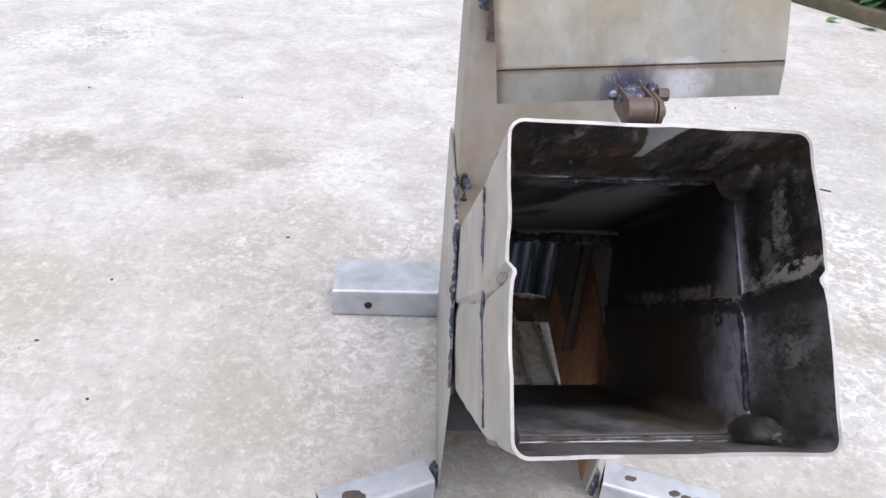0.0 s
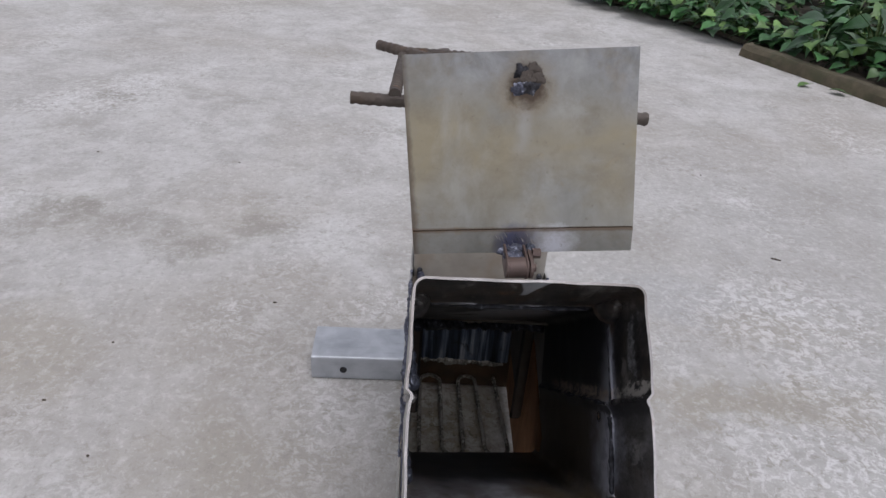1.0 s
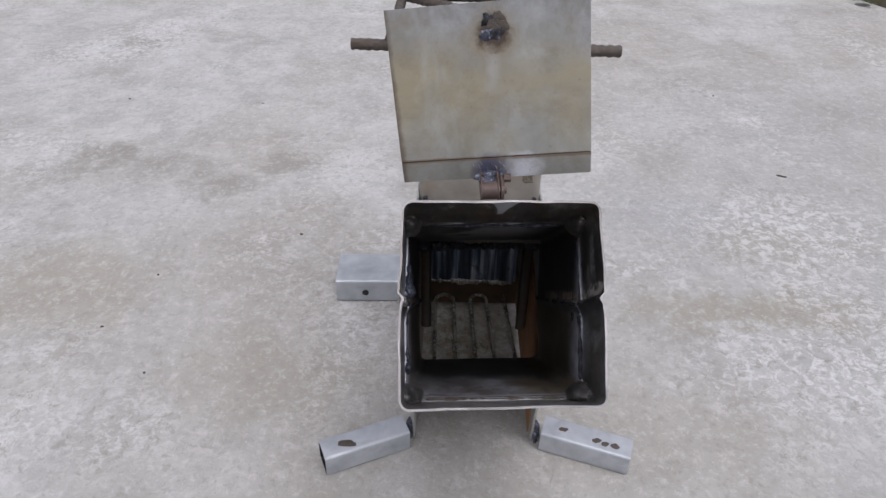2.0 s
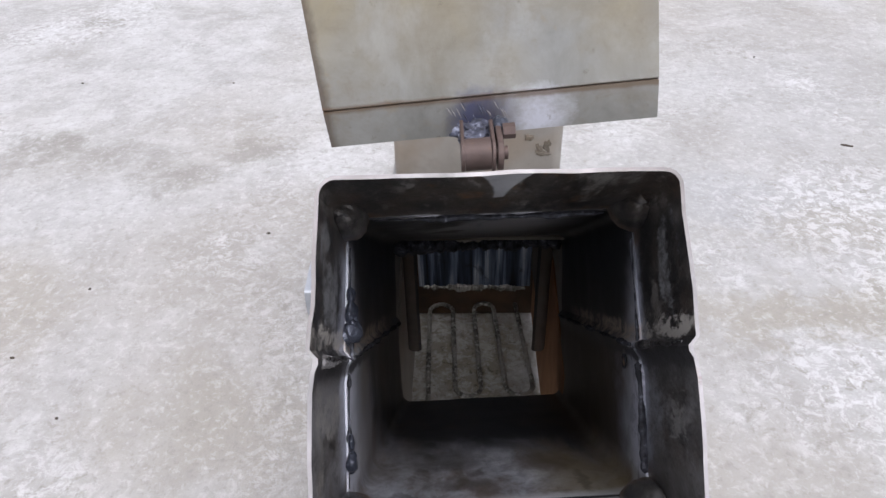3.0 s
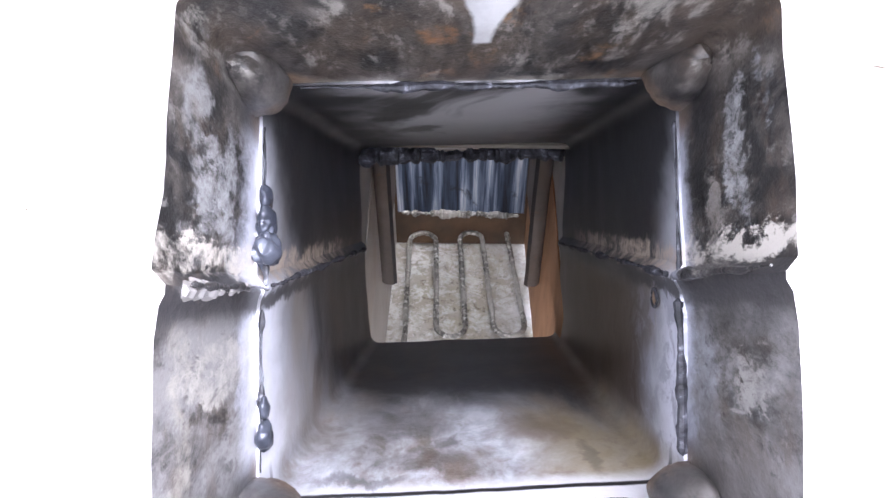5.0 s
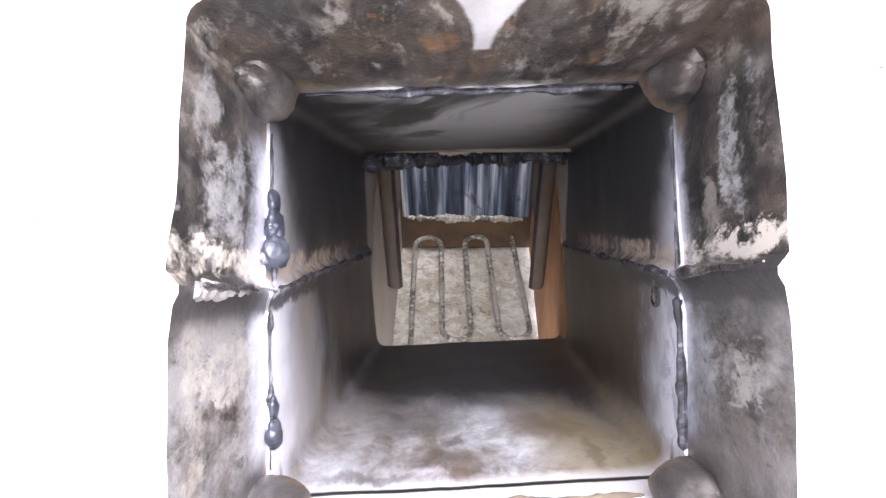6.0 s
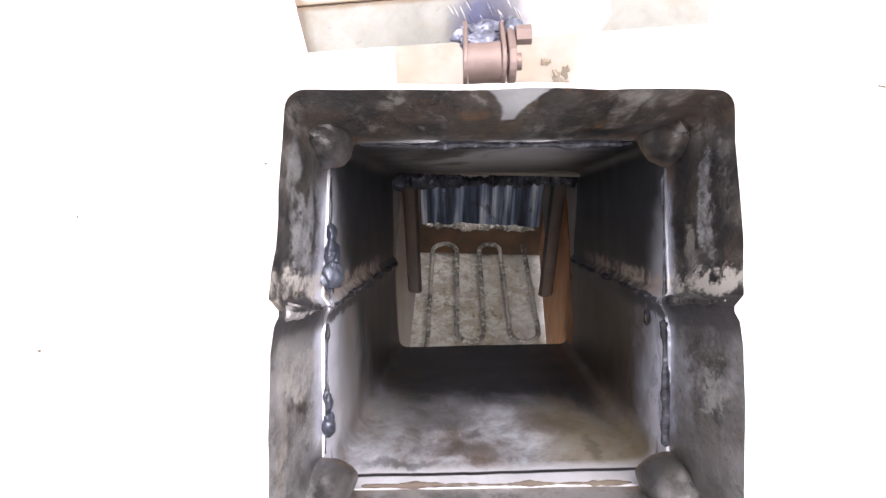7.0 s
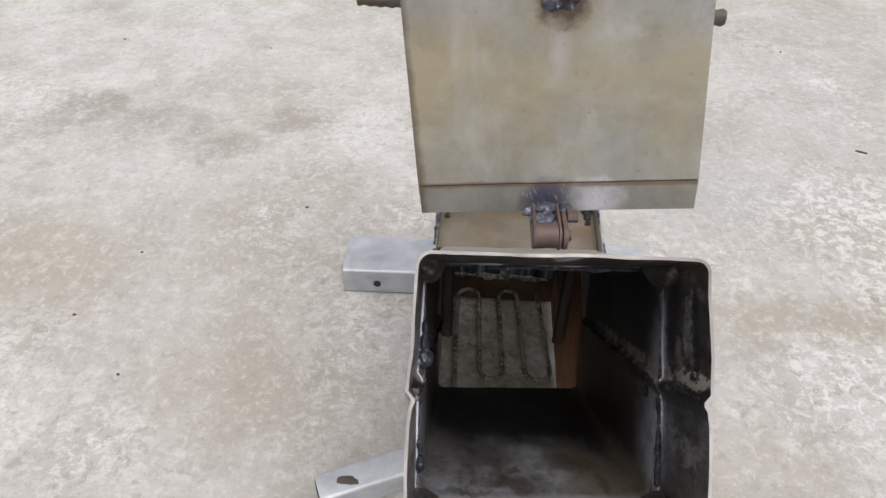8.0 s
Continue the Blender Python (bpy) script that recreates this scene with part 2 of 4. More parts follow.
    k.over(k.mask(k.noise(75, 6, 0.75, 0.6, 37), 0.57, 0.64, 0.5), (0.014, 0.013, 0.013))
    k.over(k.mask(k.noise(150, 7, 0.78, 0.3, 46), 0.57, 0.64, 0.65), (0.20, 0.19, 0.18))
    k.over(k.mask(k.noise(105, 7, 0.78, 0.3, 47), 0.55, 0.61, 0.7), (0.014, 0.012, 0.012))
    # pale burnt border beside the joint
    wob = k.math("MULTIPLY", k.math("SUBTRACT", k.noise(110, 7, 0.75, 0.4, 41), 0.5), 0.034)
    near = k.math("ADD", s, k.math("MULTIPLY", wob, 1.2))
    upright = k.math("MAXIMUM", left, right)
    k.over(k.math("MULTIPLY", left, k.mask(near, MOUTH - 0.024, MOUTH - 0.010, 0.88)), (0.47, 0.48, 0.55))
    k.over(k.math("MULTIPLY", right, k.mask(near, MOUTH - 0.012, MOUTH - 0.004, 0.8)), (0.36, 0.37, 0.43))
    k.over(k.math("MULTIPLY", k.math("SUBTRACT", 1.0, upright), k.mask(near, MOUTH - 0.007, MOUTH - 0.001, 0.7)), (0.155, 0.135, 0.11))
    # pale scale above the creased seam; the ridge's shade below is painted dark
    run = k.math("ABSOLUTE", k.math("ADD", k.math("SUBTRACT", u, 0.009 + SEAM), wob))
    k.over(k.math("MULTIPLY", k.mask(run, 0.0050, 0.0026, 0.92), k.mask(k.noise(55, 6, 0.75, 0.5, 42), 0.42, 0.52)), (0.47, 0.435, 0.39))
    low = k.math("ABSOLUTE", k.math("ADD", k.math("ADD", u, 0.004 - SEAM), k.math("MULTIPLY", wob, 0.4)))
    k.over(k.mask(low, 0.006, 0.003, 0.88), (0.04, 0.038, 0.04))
    # a pale tongue of scale run down from the rim over the roof
    t = k.math("MAXIMUM", k.math("SUBTRACT", 1.0, k.math("MULTIPLY", s, 1 / 0.043)), 0.0)
    half = k.math("ADD", k.math("MULTIPLY", k.math("POWER", t, 2.2), 0.0085), 0.0030)
    off = k.math("ABSOLUTE", k.math("ADD", k.math("ADD", k.math("SUBTRACT", x, 0.0030), k.math("MULTIPLY", s, 0.03)), k.math("MULTIPLY", wob, 0.12)))
    tongue = k.math("MULTIPLY", k.mask(k.math("SUBTRACT", half, off), -0.0003, 0.0012), k.math("MULTIPLY", roof, k.mask(t, 0.0, 0.05)))
    k.over(tongue, ramp(k.nt, smear, [(0.35, (0.25, 0.252, 0.262)), (0.6, (0.44, 0.445, 0.46))]))
    rust_at = k.math("ADD", k.math("POWER", k.math("MULTIPLY", k.math("ADD", x, 0.0115), 1 / 0.006), 2.0), k.math("POWER", k.math("MULTIPLY", k.math("SUBTRACT", s, 0.034), 1 / 0.007), 2.0))
    k.over(k.math("MULTIPLY", k.math("MULTIPLY", roof, flaky), k.mask(k.math("ADD", rust_at, grain), 1.6, 0.2, 0.8)), (0.24, 0.115, 0.045))
    # scorched bulges in the corners, rusty towards the joint
    corner = k.math("MULTIPLY", k.mask(k.math("ABSOLUTE", x), 0.051, 0.058), k.mask(k.math("ABSOLUTE", u), 0.051, 0.058))
    tip = k.math("ADD", s, k.math("MULTIPLY", wob, 0.9))
    k.over(k.math("MULTIPLY", corner, k.mask(tip, MOUTH - 0.040, MOUTH - 0.024, 0.85)), ramp(k.nt, mid, [(0.38, (0.014, 0.014, 0.015)), (0.52, (0.036, 0.033, 0.032)), (0.66, (0.105, 0.096, 0.09))]))
    k.over(k.math("MULTIPLY", corner, k.mask(tip, MOUTH - 0.013, MOUTH - 0.005, 0.75)), ramp(k.nt, smear, [(0.38, (0.055, 0.046, 0.041)), (0.5, (0.13, 0.085, 0.055)), (0.62, (0.21, 0.15, 0.105))]))
    k.over(k.math("MULTIPLY", k.math("MULTIPLY", right, lower), k.mask(k.noise(30, 7, 0.7, 0.6, 75), 0.46, 0.58, 0.45)), (0.060, 0.054, 0.048))
    k.roughness(smear, 0.26, 0.50)
    return k.bump(mid, 0.0014, 0.7).bump(fine, 0.0004, 0.6).done()


def soot():
    """Inside of the feed: steel blued and ashed near the joint, sooted deeper down; daylight on the floor is painted
    in.
    """
    k = Mat("sooty_steel", 0.4, 0.3)
    mid, fine, smear = k.noise((34, 14, 14), 6, 0.66, 0.9, 1), k.noise(260, 5, 0.7, 0, 2), k.noise((17, 8, 8), 5, 0.6, 1.0, 4)
    s = k.along(JOINT, tuple(A1))
    x = k.math("SUBTRACT", k.along(JOINT, (1, 0, 0)), k.math("MULTIPLY", s, A1.x))
    v = k.math("SUBTRACT", k.along(JOINT, tuple(U1)), k.math("MULTIPLY", x, X1.dot(U1)))
    s = k.math("SUBTRACT", s, k.math("MULTIPLY", x, X1.dot(A1)))
    k.base(smear, [(0.34, (0.13, 0.125, 0.125)), (0.5, (0.25, 0.25, 0.275)), (0.66, (0.38, 0.385, 0.42))])
    k.over(k.mask(k.noise((20, 9, 9), 4, 0.6, 1.2, 47), 0.50, 0.64, 0.45), (0.19, 0.145, 0.09))
    k.over(k.mask(k.noise((30, 14, 14), 5, 0.6, 0.8, 48), 0.57, 0.63, 0.75), (0.10, 0.075, 0.058))
    wob = k.math("MULTIPLY", k.math("SUBTRACT", k.noise(42, 5, 0.65, 0.5, 41), 0.5), 0.05)
    k.over(k.math("MULTIPLY", k.mask(v, 0.066, 0.055), k.mask(k.math("ADD", s, wob), 0.038, 0.006, 0.88)), (0.60, 0.61, 0.67))
    # roof darkened nearly to black over its whole length
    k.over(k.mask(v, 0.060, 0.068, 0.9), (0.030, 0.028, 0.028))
    floor_ = k.mask(v, -0.060, -0.069)
    reach = k.math("ADD", s, k.math("MULTIPLY", k.math("SUBTRACT", k.noise((18, 8, 8), 6, 0.66, 1.0, 52), 0.5), 0.24))
    # soot towards the fire; darker sooner towards the roof and the right side
    deep = k.math("ADD", s, k.math("MULTIPLY", k.math("SUBTRACT", smear, 0.5), 0.20))
    deep = k.math("ADD", k.math("ADD", deep, k.math("MULTIPLY", v, 0.75)), k.math("MULTIPLY", x, 0.22))
    k.over(k.mask(deep, 0.020, 0.080, 0.97), (0.014, 0.0138, 0.0155))
    k.over(k.math("MULTIPLY", k.mask(deep, 0.06, 0.14), k.mask(mid, 0.54, 0.68, 0.7)), (0.055, 0.038, 0.026))
    # brown scorch over the lower part of the far side wall
    low_r = k.math("MULTIPLY", k.mask(x, 0.055, 0.066), k.mask(k.math("ADD", v, k.math("MULTIPLY", wob, 0.4)), 0.0, -0.012))
    k.over(k.math("MULTIPLY", low_r, k.mask(k.math("ADD", s, wob), 0.03, 0.055, 0.85)), (0.058, 0.040, 0.026))
    scab = k.math("MULTIPLY", low_r, k.math("MULTIPLY", k.mask(k.noise(85, 7, 0.74, 0.7, 58), 0.48, 0.56), k.mask(k.math("ADD", s, wob), 0.075, 0.03, 0.8)))
    k.over(scab, (0.25, 0.25, 0.29))
    # floor paled towards the mouth: daylight fading inward, put into the colour
    tone = ramp(k.nt, k.noise((34, 16, 16), 7, 0.7, 0.5, 53), [(0.38, (0.075, 0.066, 0.060)), (0.47, (0.19, 0.19, 0.205)), (0.56, (0.32, 0.33, 0.37)), (0.66, (0.50, 0.515, 0.575))])
    k.over(k.math("MULTIPLY", floor_, k.mask(reach, 0.165, 0.035, 0.96)), tone)
    olive = k.math("MULTIPLY", k.mask(k.math("ADD", x, wob), 0.012, 0.045), k.mask(reach, 0.15, 0.09))
    k.over(k.math("MULTIPLY", floor_, k.math("MULTIPLY", olive, 0.7)), (0.21, 0.165, 0.085))
    k.over(k.math("MULTIPLY", floor_, k.math("MULTIPLY", k.mask(k.noise((34, 18, 18), 7, 0.7, 0.5, 54), 0.54, 0.63, 0.65), k.mask(reach, 0.16, 0.11))), (0.13, 0.098, 0.078))
    k.over(k.math("MULTIPLY", floor_, k.mask(k.math("ADD", s, k.math("MULTIPLY", wob, 0.3)), 0.022, 0.010, 0.7)), (0.56, 0.57, 0.62))
    # smudges left by burnt wood on the floor: x, depth, half sizes, colour
    for px, ps, rx, rs, colour in ((-0.044, 0.024, 0.016, 0.0055, (0.055, 0.054, 0.058)), (-0.016, 0.043, 0.014, 0.012, (0.062, 0.049, 0.042)), (-0.004, 0.026, 0.005, 0.012, (0.085, 0.062, 0.048)),
                                   (-0.008, 0.066, 0.005, 0.009, (0.060, 0.050, 0.045)), (0.030, 0.076, 0.020, 0.016, (0.085, 0.058, 0.038)), (-0.030, 0.092, 0.02, 0.02, (0.06, 0.052, 0.05)), (0.050, 0.034, 0.003, 0.020, (0.075, 0.06, 0.045))):
        da = k.math("POWER", k.math("MULTIPLY", k.math("ADD", k.math("SUBTRACT", x, px), k.math("MULTIPLY", wob, 0.5)), 1 / rx), 2.0)
        ds = k.math("POWER", k.math("MULTIPLY", k.math("ADD", k.math("SUBTRACT", s, ps), k.math("MULTIPLY", k.math("SUBTRACT", mid, 0.5), 0.06)), 1 / rs), 2.0)
        k.over(k.math("MULTIPLY", floor_, k.mask(k.math("ADD", da, ds), 1.7, 0.3, 0.62)), colour)
    # black crack along the foot of the joint
    split = k.math("ABSOLUTE", k.math("ADD", k.math("SUBTRACT", s, 0.0075), k.math("MULTIPLY", wob, 0.10)))
    k.over(k.math("MULTIPLY", floor_, k.mask(split, 0.0026, 0.0012)), (0.012, 0.011, 0.012))
    # patchy film on the roof, its whitish sheen put into the colour
    roof_sheen = k.math("MULTIPLY", k.mask(v, 0.062, 0.070), k.mask(k.noise((14, 9, 9), 4, 0.55, 1.0, 57), 0.45, 0.54, 0.85))
    roof_sheen = k.math("MULTIPLY", roof_sheen, k.mask(k.math("ABSOLUTE", k.math("ADD", x, wob)), 0.060, 0.030))
    k.over(k.math("MULTIPLY", roof_sheen, k.mask(s, 0.25, 0.10)), (0.38, 0.375, 0.39))
    # pale ragged scale above the side seams; shade under the ridge painted dark
    ridge = k.math("MULTIPLY", k.math("SUBTRACT", k.noise(95, 5, 0.7, 0.3, 43), 0.5), 0.018)
    run = k.math("ABSOLUTE", k.math("ADD", k.math("SUBTRACT", v, 0.006 + SEAM), ridge))
    k.over(k.math("MULTIPLY", k.mask(run, 0.006, 0.0026, 0.9), k.math("MULTIPLY", k.mask(s, 0.24, 0.14), k.mask(k.noise(70, 6, 0.75, 0.6, 59), 0.42, 0.54))), (0.44, 0.36, 0.29))
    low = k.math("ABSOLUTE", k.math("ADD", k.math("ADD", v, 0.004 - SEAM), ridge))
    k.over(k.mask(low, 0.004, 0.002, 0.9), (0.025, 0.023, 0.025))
    k.roughness(smear, 0.34, 0.56)
    return k.bump(mid, 0.0012, 0.5).bump(fine, 0.0004, 0.5).done()


def lumpy():
    """Folded corners: black scale, rusty tan on the tips."""
    k = Mat("burnt_corner_scale", 0.7, 0.05, 0.25)
    n = k.noise(80, 6, 0.7, 0.7, 3)
    k.base(n, [(0.36, (0.012, 0.012, 0.013)), (0.52, (0.034, 0.032, 0.032)), (0.68, (0.12, 0.112, 0.108))])
    tip = k.math("ADD", k.along(RIM, tuple(A0)), k.math("MULTIPLY", k.math("SUBTRACT", k.noise(60, 5, 0.65, 0.6, 9), 0.5), 0.03))
    k.over(k.mask(tip, MOUTH - 0.015, MOUTH - 0.003, 0.85), ramp(k.nt, n, [(0.4, (0.10, 0.068, 0.045)), (0.6, (0.24, 0.155, 0.095)), (0.7, (0.34, 0.30, 0.27))]))
    k.over(k.mask(k.noise(70, 5, 0.7, 0.6, 7), 0.56, 0.66, 0.5), (0.10, 0.096, 0.096))
    return k.bump(n, 0.0015, 0.7).bump(k.noise(300, 4), 0.0005, 0.6).done()


def crusty():
    """Black oxidised weld crust with a few bright scars."""
    k = Mat("black_weld_crust", 0.6, 0.1, 0.35)
    n = k.noise(190, 5, 0.65, 0.4, 4)
    k.base(n, [(0.40, (0.010, 0.010, 0.012)), (0.58, (0.045, 0.045, 0.055)), (0.74, (0.26, 0.27, 0.31))])
    return k.bump(n, 0.0012, 0.9).done()


def streaked():
    """Chimney back, blued by heat with pale runs."""
    k = Mat("heat_blued_steel", 0.35, 0.5)
    st = k.noise((95, 95, 5), 5, 0.6, 0.2, 3)
    k.base(st, [(0.40, (0.012, 0.014, 0.020)), (0.52, (0.05, 0.068, 0.11)), (0.60, (0.20, 0.245, 0.33)), (0.70, (0.60, 0.63, 0.68))])
    k.over(k.mask(k.noise(45, 4, 0.6, 0.5, 8), 0.58, 0.68, 0.9), (0.02, 0.018, 0.018))
    return k.bump(st, 0.0006, 0.5).done()


def rusty():
    k = Mat("fresh_rust", 0.75, 0.1)
    st = k.noise((30, 30, 12), 5, 0.6, 0.4, 2)
    k.base(st, [(0.3, (0.20, 0.095, 0.045)), (0.55, (0.36, 0.185, 0.09)), (0.75, (0.44, 0.25, 0.135))])
    k.over(k.mask(k.noise(50, 5, 0.7, 0.3, 5), 0.60, 0.72, 0.8), (0.07, 0.05, 0.04))
    return k.bump(k.noise(180, 4), 0.0005, 0.5).done()


def weld():
    k = Mat("weld_metal", 0.5, 0.35)
    n = k.noise(230, 5, 0.68, 0.5, 4)
    k.base(n, [(0.36, (0.02, 0.022, 0.03)), (0.54, (0.075, 0.08, 0.115)), (0.70, (0.42, 0.44, 0.52))])
    return k.bump(k.noise(500, 3), 0.0008, 0.8).done()


def leafy(name, a, b):
    k = Mat(name, 0.42, spec=0.5)
    k.b.inputs["Transmission Weight"].default_value = 0.0
    info = k.nt.nodes.new("ShaderNodeObjectInfo")
    geo = k.nt.nodes.new("ShaderNodeNewGeometry")
    both = k.math("FRACT", k.math("ADD", info.outputs["Random"], geo.outputs["Random Per Island"]))
    k.base(both, [(0.0, a), (0.6, b), (1.0, tuple(1.35 * c for c in b))])
    k.over(k.mask(k.noise(120, 3), 0.5, 0.8, 0.35), tuple(0.5 * c for c in a))
    return k.bump(k.noise(90, 3), 0.002, 0.5).done()


M_GROUND = concrete()
M_STEEL = steel("bare_mild_steel", (0.27, 0.265, 0.25), (0.46, 0.45, 0.43), (0.36, 0.29, 0.21), 0.25, (0.45, 0.62), seed=2, rust=0.08)
def lid_sheet():
    """Zinc sheet yellowed by heat, blue where it was welded, rusty round the burnt spots."""
    k = Mat("yellowed_zinc_sheet", 0.5, 0.45)
    mid, fine, cloud = k.noise(24, 6, 0.65, 0.5, 6), k.noise(200, 5, 0.7, 0, 7), k.noise(13, 4, 0.55, 0.7, 8)
    k.base(mid, [(0.3, (0.19, 0.188, 0.172)), (0.5, (0.27, 0.267, 0.247)), (0.7, (0.35, 0.348, 0.33))])
    z = k.along((0, 0, 0.560), (0, 0, 1))
    band = k.math("MULTIPLY", k.mask(k.math("ABSOLUTE", z), 0.06, 0.015), k.mask(cloud, 0.36, 0.6))
    k.over(k.math("MULTIPLY", band, 0.7), (0.33, 0.275, 0.165))
    k.over(k.mask(k.noise(34, 5, 0.65, 0.6, 9), 0.58, 0.68, 0.45), (0.30, 0.22, 0.12))

    def round_mark(at, r0, r1, colour, top):
        v = k.nt.nodes.new("ShaderNodeVectorMath")
        v.operation = "DISTANCE"
        k.nt.links.new(k.co, v.inputs[0])
        v.inputs[1].default_value = at
        d = k.math("ADD", v.outputs["Value"], k.math("MULTIPLY", k.math("SUBTRACT", k.noise(90, 5, 0.7, 0.4, 14), 0.5), 0.02))
        k.over(k.mask(d, r0, r1, top), colour)

    round_mark((-0.002, 0.147, 0.4955), 0.019, 0.009, (0.095, 0.10, 0.18), 0.92)
    # whitish sheen right of the weld, painted as a pale mark
    round_mark((0.022, 0.146, 0.4985), 0.018, 0.006, (0.66, 0.67, 0.74), 0.8)
    high = k.math("ADD", z, k.math("MULTIPLY", k.math("SUBTRACT", cloud, 0.5), 0.10))
    k.over(k.mask(high, 0.022, 0.055, 0.75), ramp(k.nt, k.noise(48, 6, 0.7, 0.6, 17), [(0.36, (0.17, 0.172, 0.178)), (0.52, (0.265, 0.27, 0.278)), (0.66, (0.33, 0.337, 0.348))]))
    streak = k.math("MULTIPLY", k.mask(k.math("ABSOLUTE", k.math("ADD", k.along((-0.007, 0, 0), (1, 0, 0)), k.math("MULTIPLY", k.math("SUBTRACT", mid, 0.5), 0.03))), 0.007, 0.001), k.mask(k.math("ABSOLUTE", k.math("SUBTRACT", z, 0.018)), 0.030, 0.004, 0.34))
    k.over(streak, (0.45, 0.455, 0.475))
    k.over(k.mask(k.noise((34, 34, 40), 6, 0.72, 0.25, 15), 0.50, 0.64, 0.42), (0.21, 0.18, 0.13))
    k.over(k.mask(k.noise(60, 6, 0.75, 0.6, 16), 0.56, 0.65, 0.36), (0.22, 0.19, 0.145))
    round_mark((-0.006, 0.177, 0.600), 0.024, 0.010, (0.22, 0.165, 0.09), 0.6)
    round_mark((-0.006, 0.177, 0.600), 0.016, 0.008, (0.055, 0.035, 0.025), 0.9)
    jag = k.math("MULTIPLY", k.math("SUBTRACT", k.noise(60, 5, 0.7, 0.4, 19), 0.5), 0.008)
    k.over(k.mask(k.math("ADD", k.along((-0.073, 0, 0.488), (0.9924, 0, 0.123)), jag), 0.0045, 0.001, 0.75), (0.10, 0.075, 0.055))
    fold = k.math("ABSOLUTE", k.math("ADD", k.along((-0.0747, 0, 0.502), (-0.0815, 0, 0.9967)), k.math("MULTIPLY", jag, 0.4)))
    k.over(k.mask(fold, 0.0022, 0.0008, 0.7), (0.15, 0.095, 0.055))
    k.over(k.mask(k.noise((30, 30, 12), 5, 0.6, 0.3, 18), 0.56, 0.70, 0.4), (0.45, 0.448, 0.43))
    k.over(k.mask(fine, 0.62, 0.72, 0.55), (0.16, 0.14, 0.11))
    k.roughness(mid, 0.38, 0.58)
    return k.bump(mid, 0.0008, 0.4).bump(fine, 0.0003, 0.5).done()


M_LID = lid_sheet()
M_GALV = steel("galvanised_steel", (0.32, 0.335, 0.36), (0.53, 0.55, 0.58), (0.62, 0.64, 0.67), 0.4, (0.3, 0.5), 12, 0.0, (20, 120, 120))
M_CHIM = steel("brown_grey_steel", (0.26, 0.24, 0.21), (0.37, 0.345, 0.31), (0.29, 0.225, 0.16), 0.2, (0.5, 0.65), 51, 0.1)
M_PIT = steel("rust_stained_steel", (0.10, 0.085, 0.066), (0.22, 0.19, 0.15), (0.15, 0.095, 0.05), 0.1, (0.6, 0.75), 57, 0.35)
M_EDGE = steel("ground_steel_edge", (0.15, 0.145, 0.14), (0.52, 0.49, 0.49), (0.16, 0.14, 0.13), 0.4, (0.35, 0.5), 15, 0.2)
M_BLOB = steel("glossy_blue_weld_blob", (0.022, 0.025, 0.034), (0.11, 0.12, 0.155), (0.05, 0.055, 0.08), 0.4, (0.22, 0.4), 63)
M_BRIGHT = steel("zinc_edge_highlight", (0.45, 0.45, 0.46), (0.72, 0.72, 0.74), (0.5, 0.48, 0.45), 0.3, (0.3, 0.45), 29, 0.0)
M_REBAR = steel("brown_rusted_rebar", (0.055, 0.044, 0.037), (0.125, 0.105, 0.09), (0.08, 0.052, 0.034), 0.3, (0.55, 0.75), 18, 0.4)
M_HINGE = steel("rust_brown_hinge", (0.075, 0.052, 0.046), (0.175, 0.122, 0.106), (0.12, 0.10, 0.10), 0.4, (0.45, 0.7), 22, 0.8)
def wire():
    k = Mat("flaking_wire", 0.6, 0.2)
    n = k.noise(210, 4, 0.65, 0.3, 5)
    k.base(n, [(0.38, (0.06, 0.054, 0.046)), (0.52, (0.15, 0.14, 0.12)), (0.64, (0.46, 0.45, 0.41))])
    k.over(k.mask(k.noise(28, 3, 0.5, 0.3, 6), 0.44, 0.58, 0.8), (0.30, 0.285, 0.25))
    return k.bump(n, 0.0006, 0.7).done()


M_WIRE = wire()
M_SCORCH = steel("scorched_rust", (0.035, 0.023, 0.014), (0.125, 0.07, 0.037), (0.03, 0.025, 0.022), 0.1, (0.6, 0.8), 44)
M_SOOT, M_MOUTH, M_LUMP, M_BLUED, M_RUST, M_WELD = soot(), mouth_scale(), lumpy(), streaked(), rusty(), weld()
M_CRUST = crusty()
M_KERB = steel("mossy_kerb_stone", (0.055, 0.046, 0.028), (0.115, 0.096, 0.060), (0.050, 0.056, 0.024), 0.0, (0.8, 0.95), 31)
M_SOIL = steel("dark_garden_soil", (0.035, 0.028, 0.02), (0.075, 0.06, 0.042), (0.05, 0.055, 0.03), 0.0, (0.9, 1.0), 33)
M_LEAF = leafy("green_leaf", (0.024, 0.080, 0.025), (0.052, 0.155, 0.042))
M_YOUNG = leafy("young_yellow_green_leaf", (0.055, 0.12, 0.03), (0.12, 0.22, 0.055))
# same leaf with the shade inside the foliage put into its colour
M_DARKLEAF = leafy("shaded_leaf", (0.013, 0.042, 0.013), (0.030, 0.085, 0.026))
M_STEM = leafy("green_stem", (0.07, 0.11, 0.035), (0.10, 0.15, 0.05))
M_TWIG = steel("dry_twig", (0.05, 0.04, 0.03), (0.10, 0.08, 0.06), (0.07, 0.05, 0.04), 0.0, (0.8, 0.9), 36)


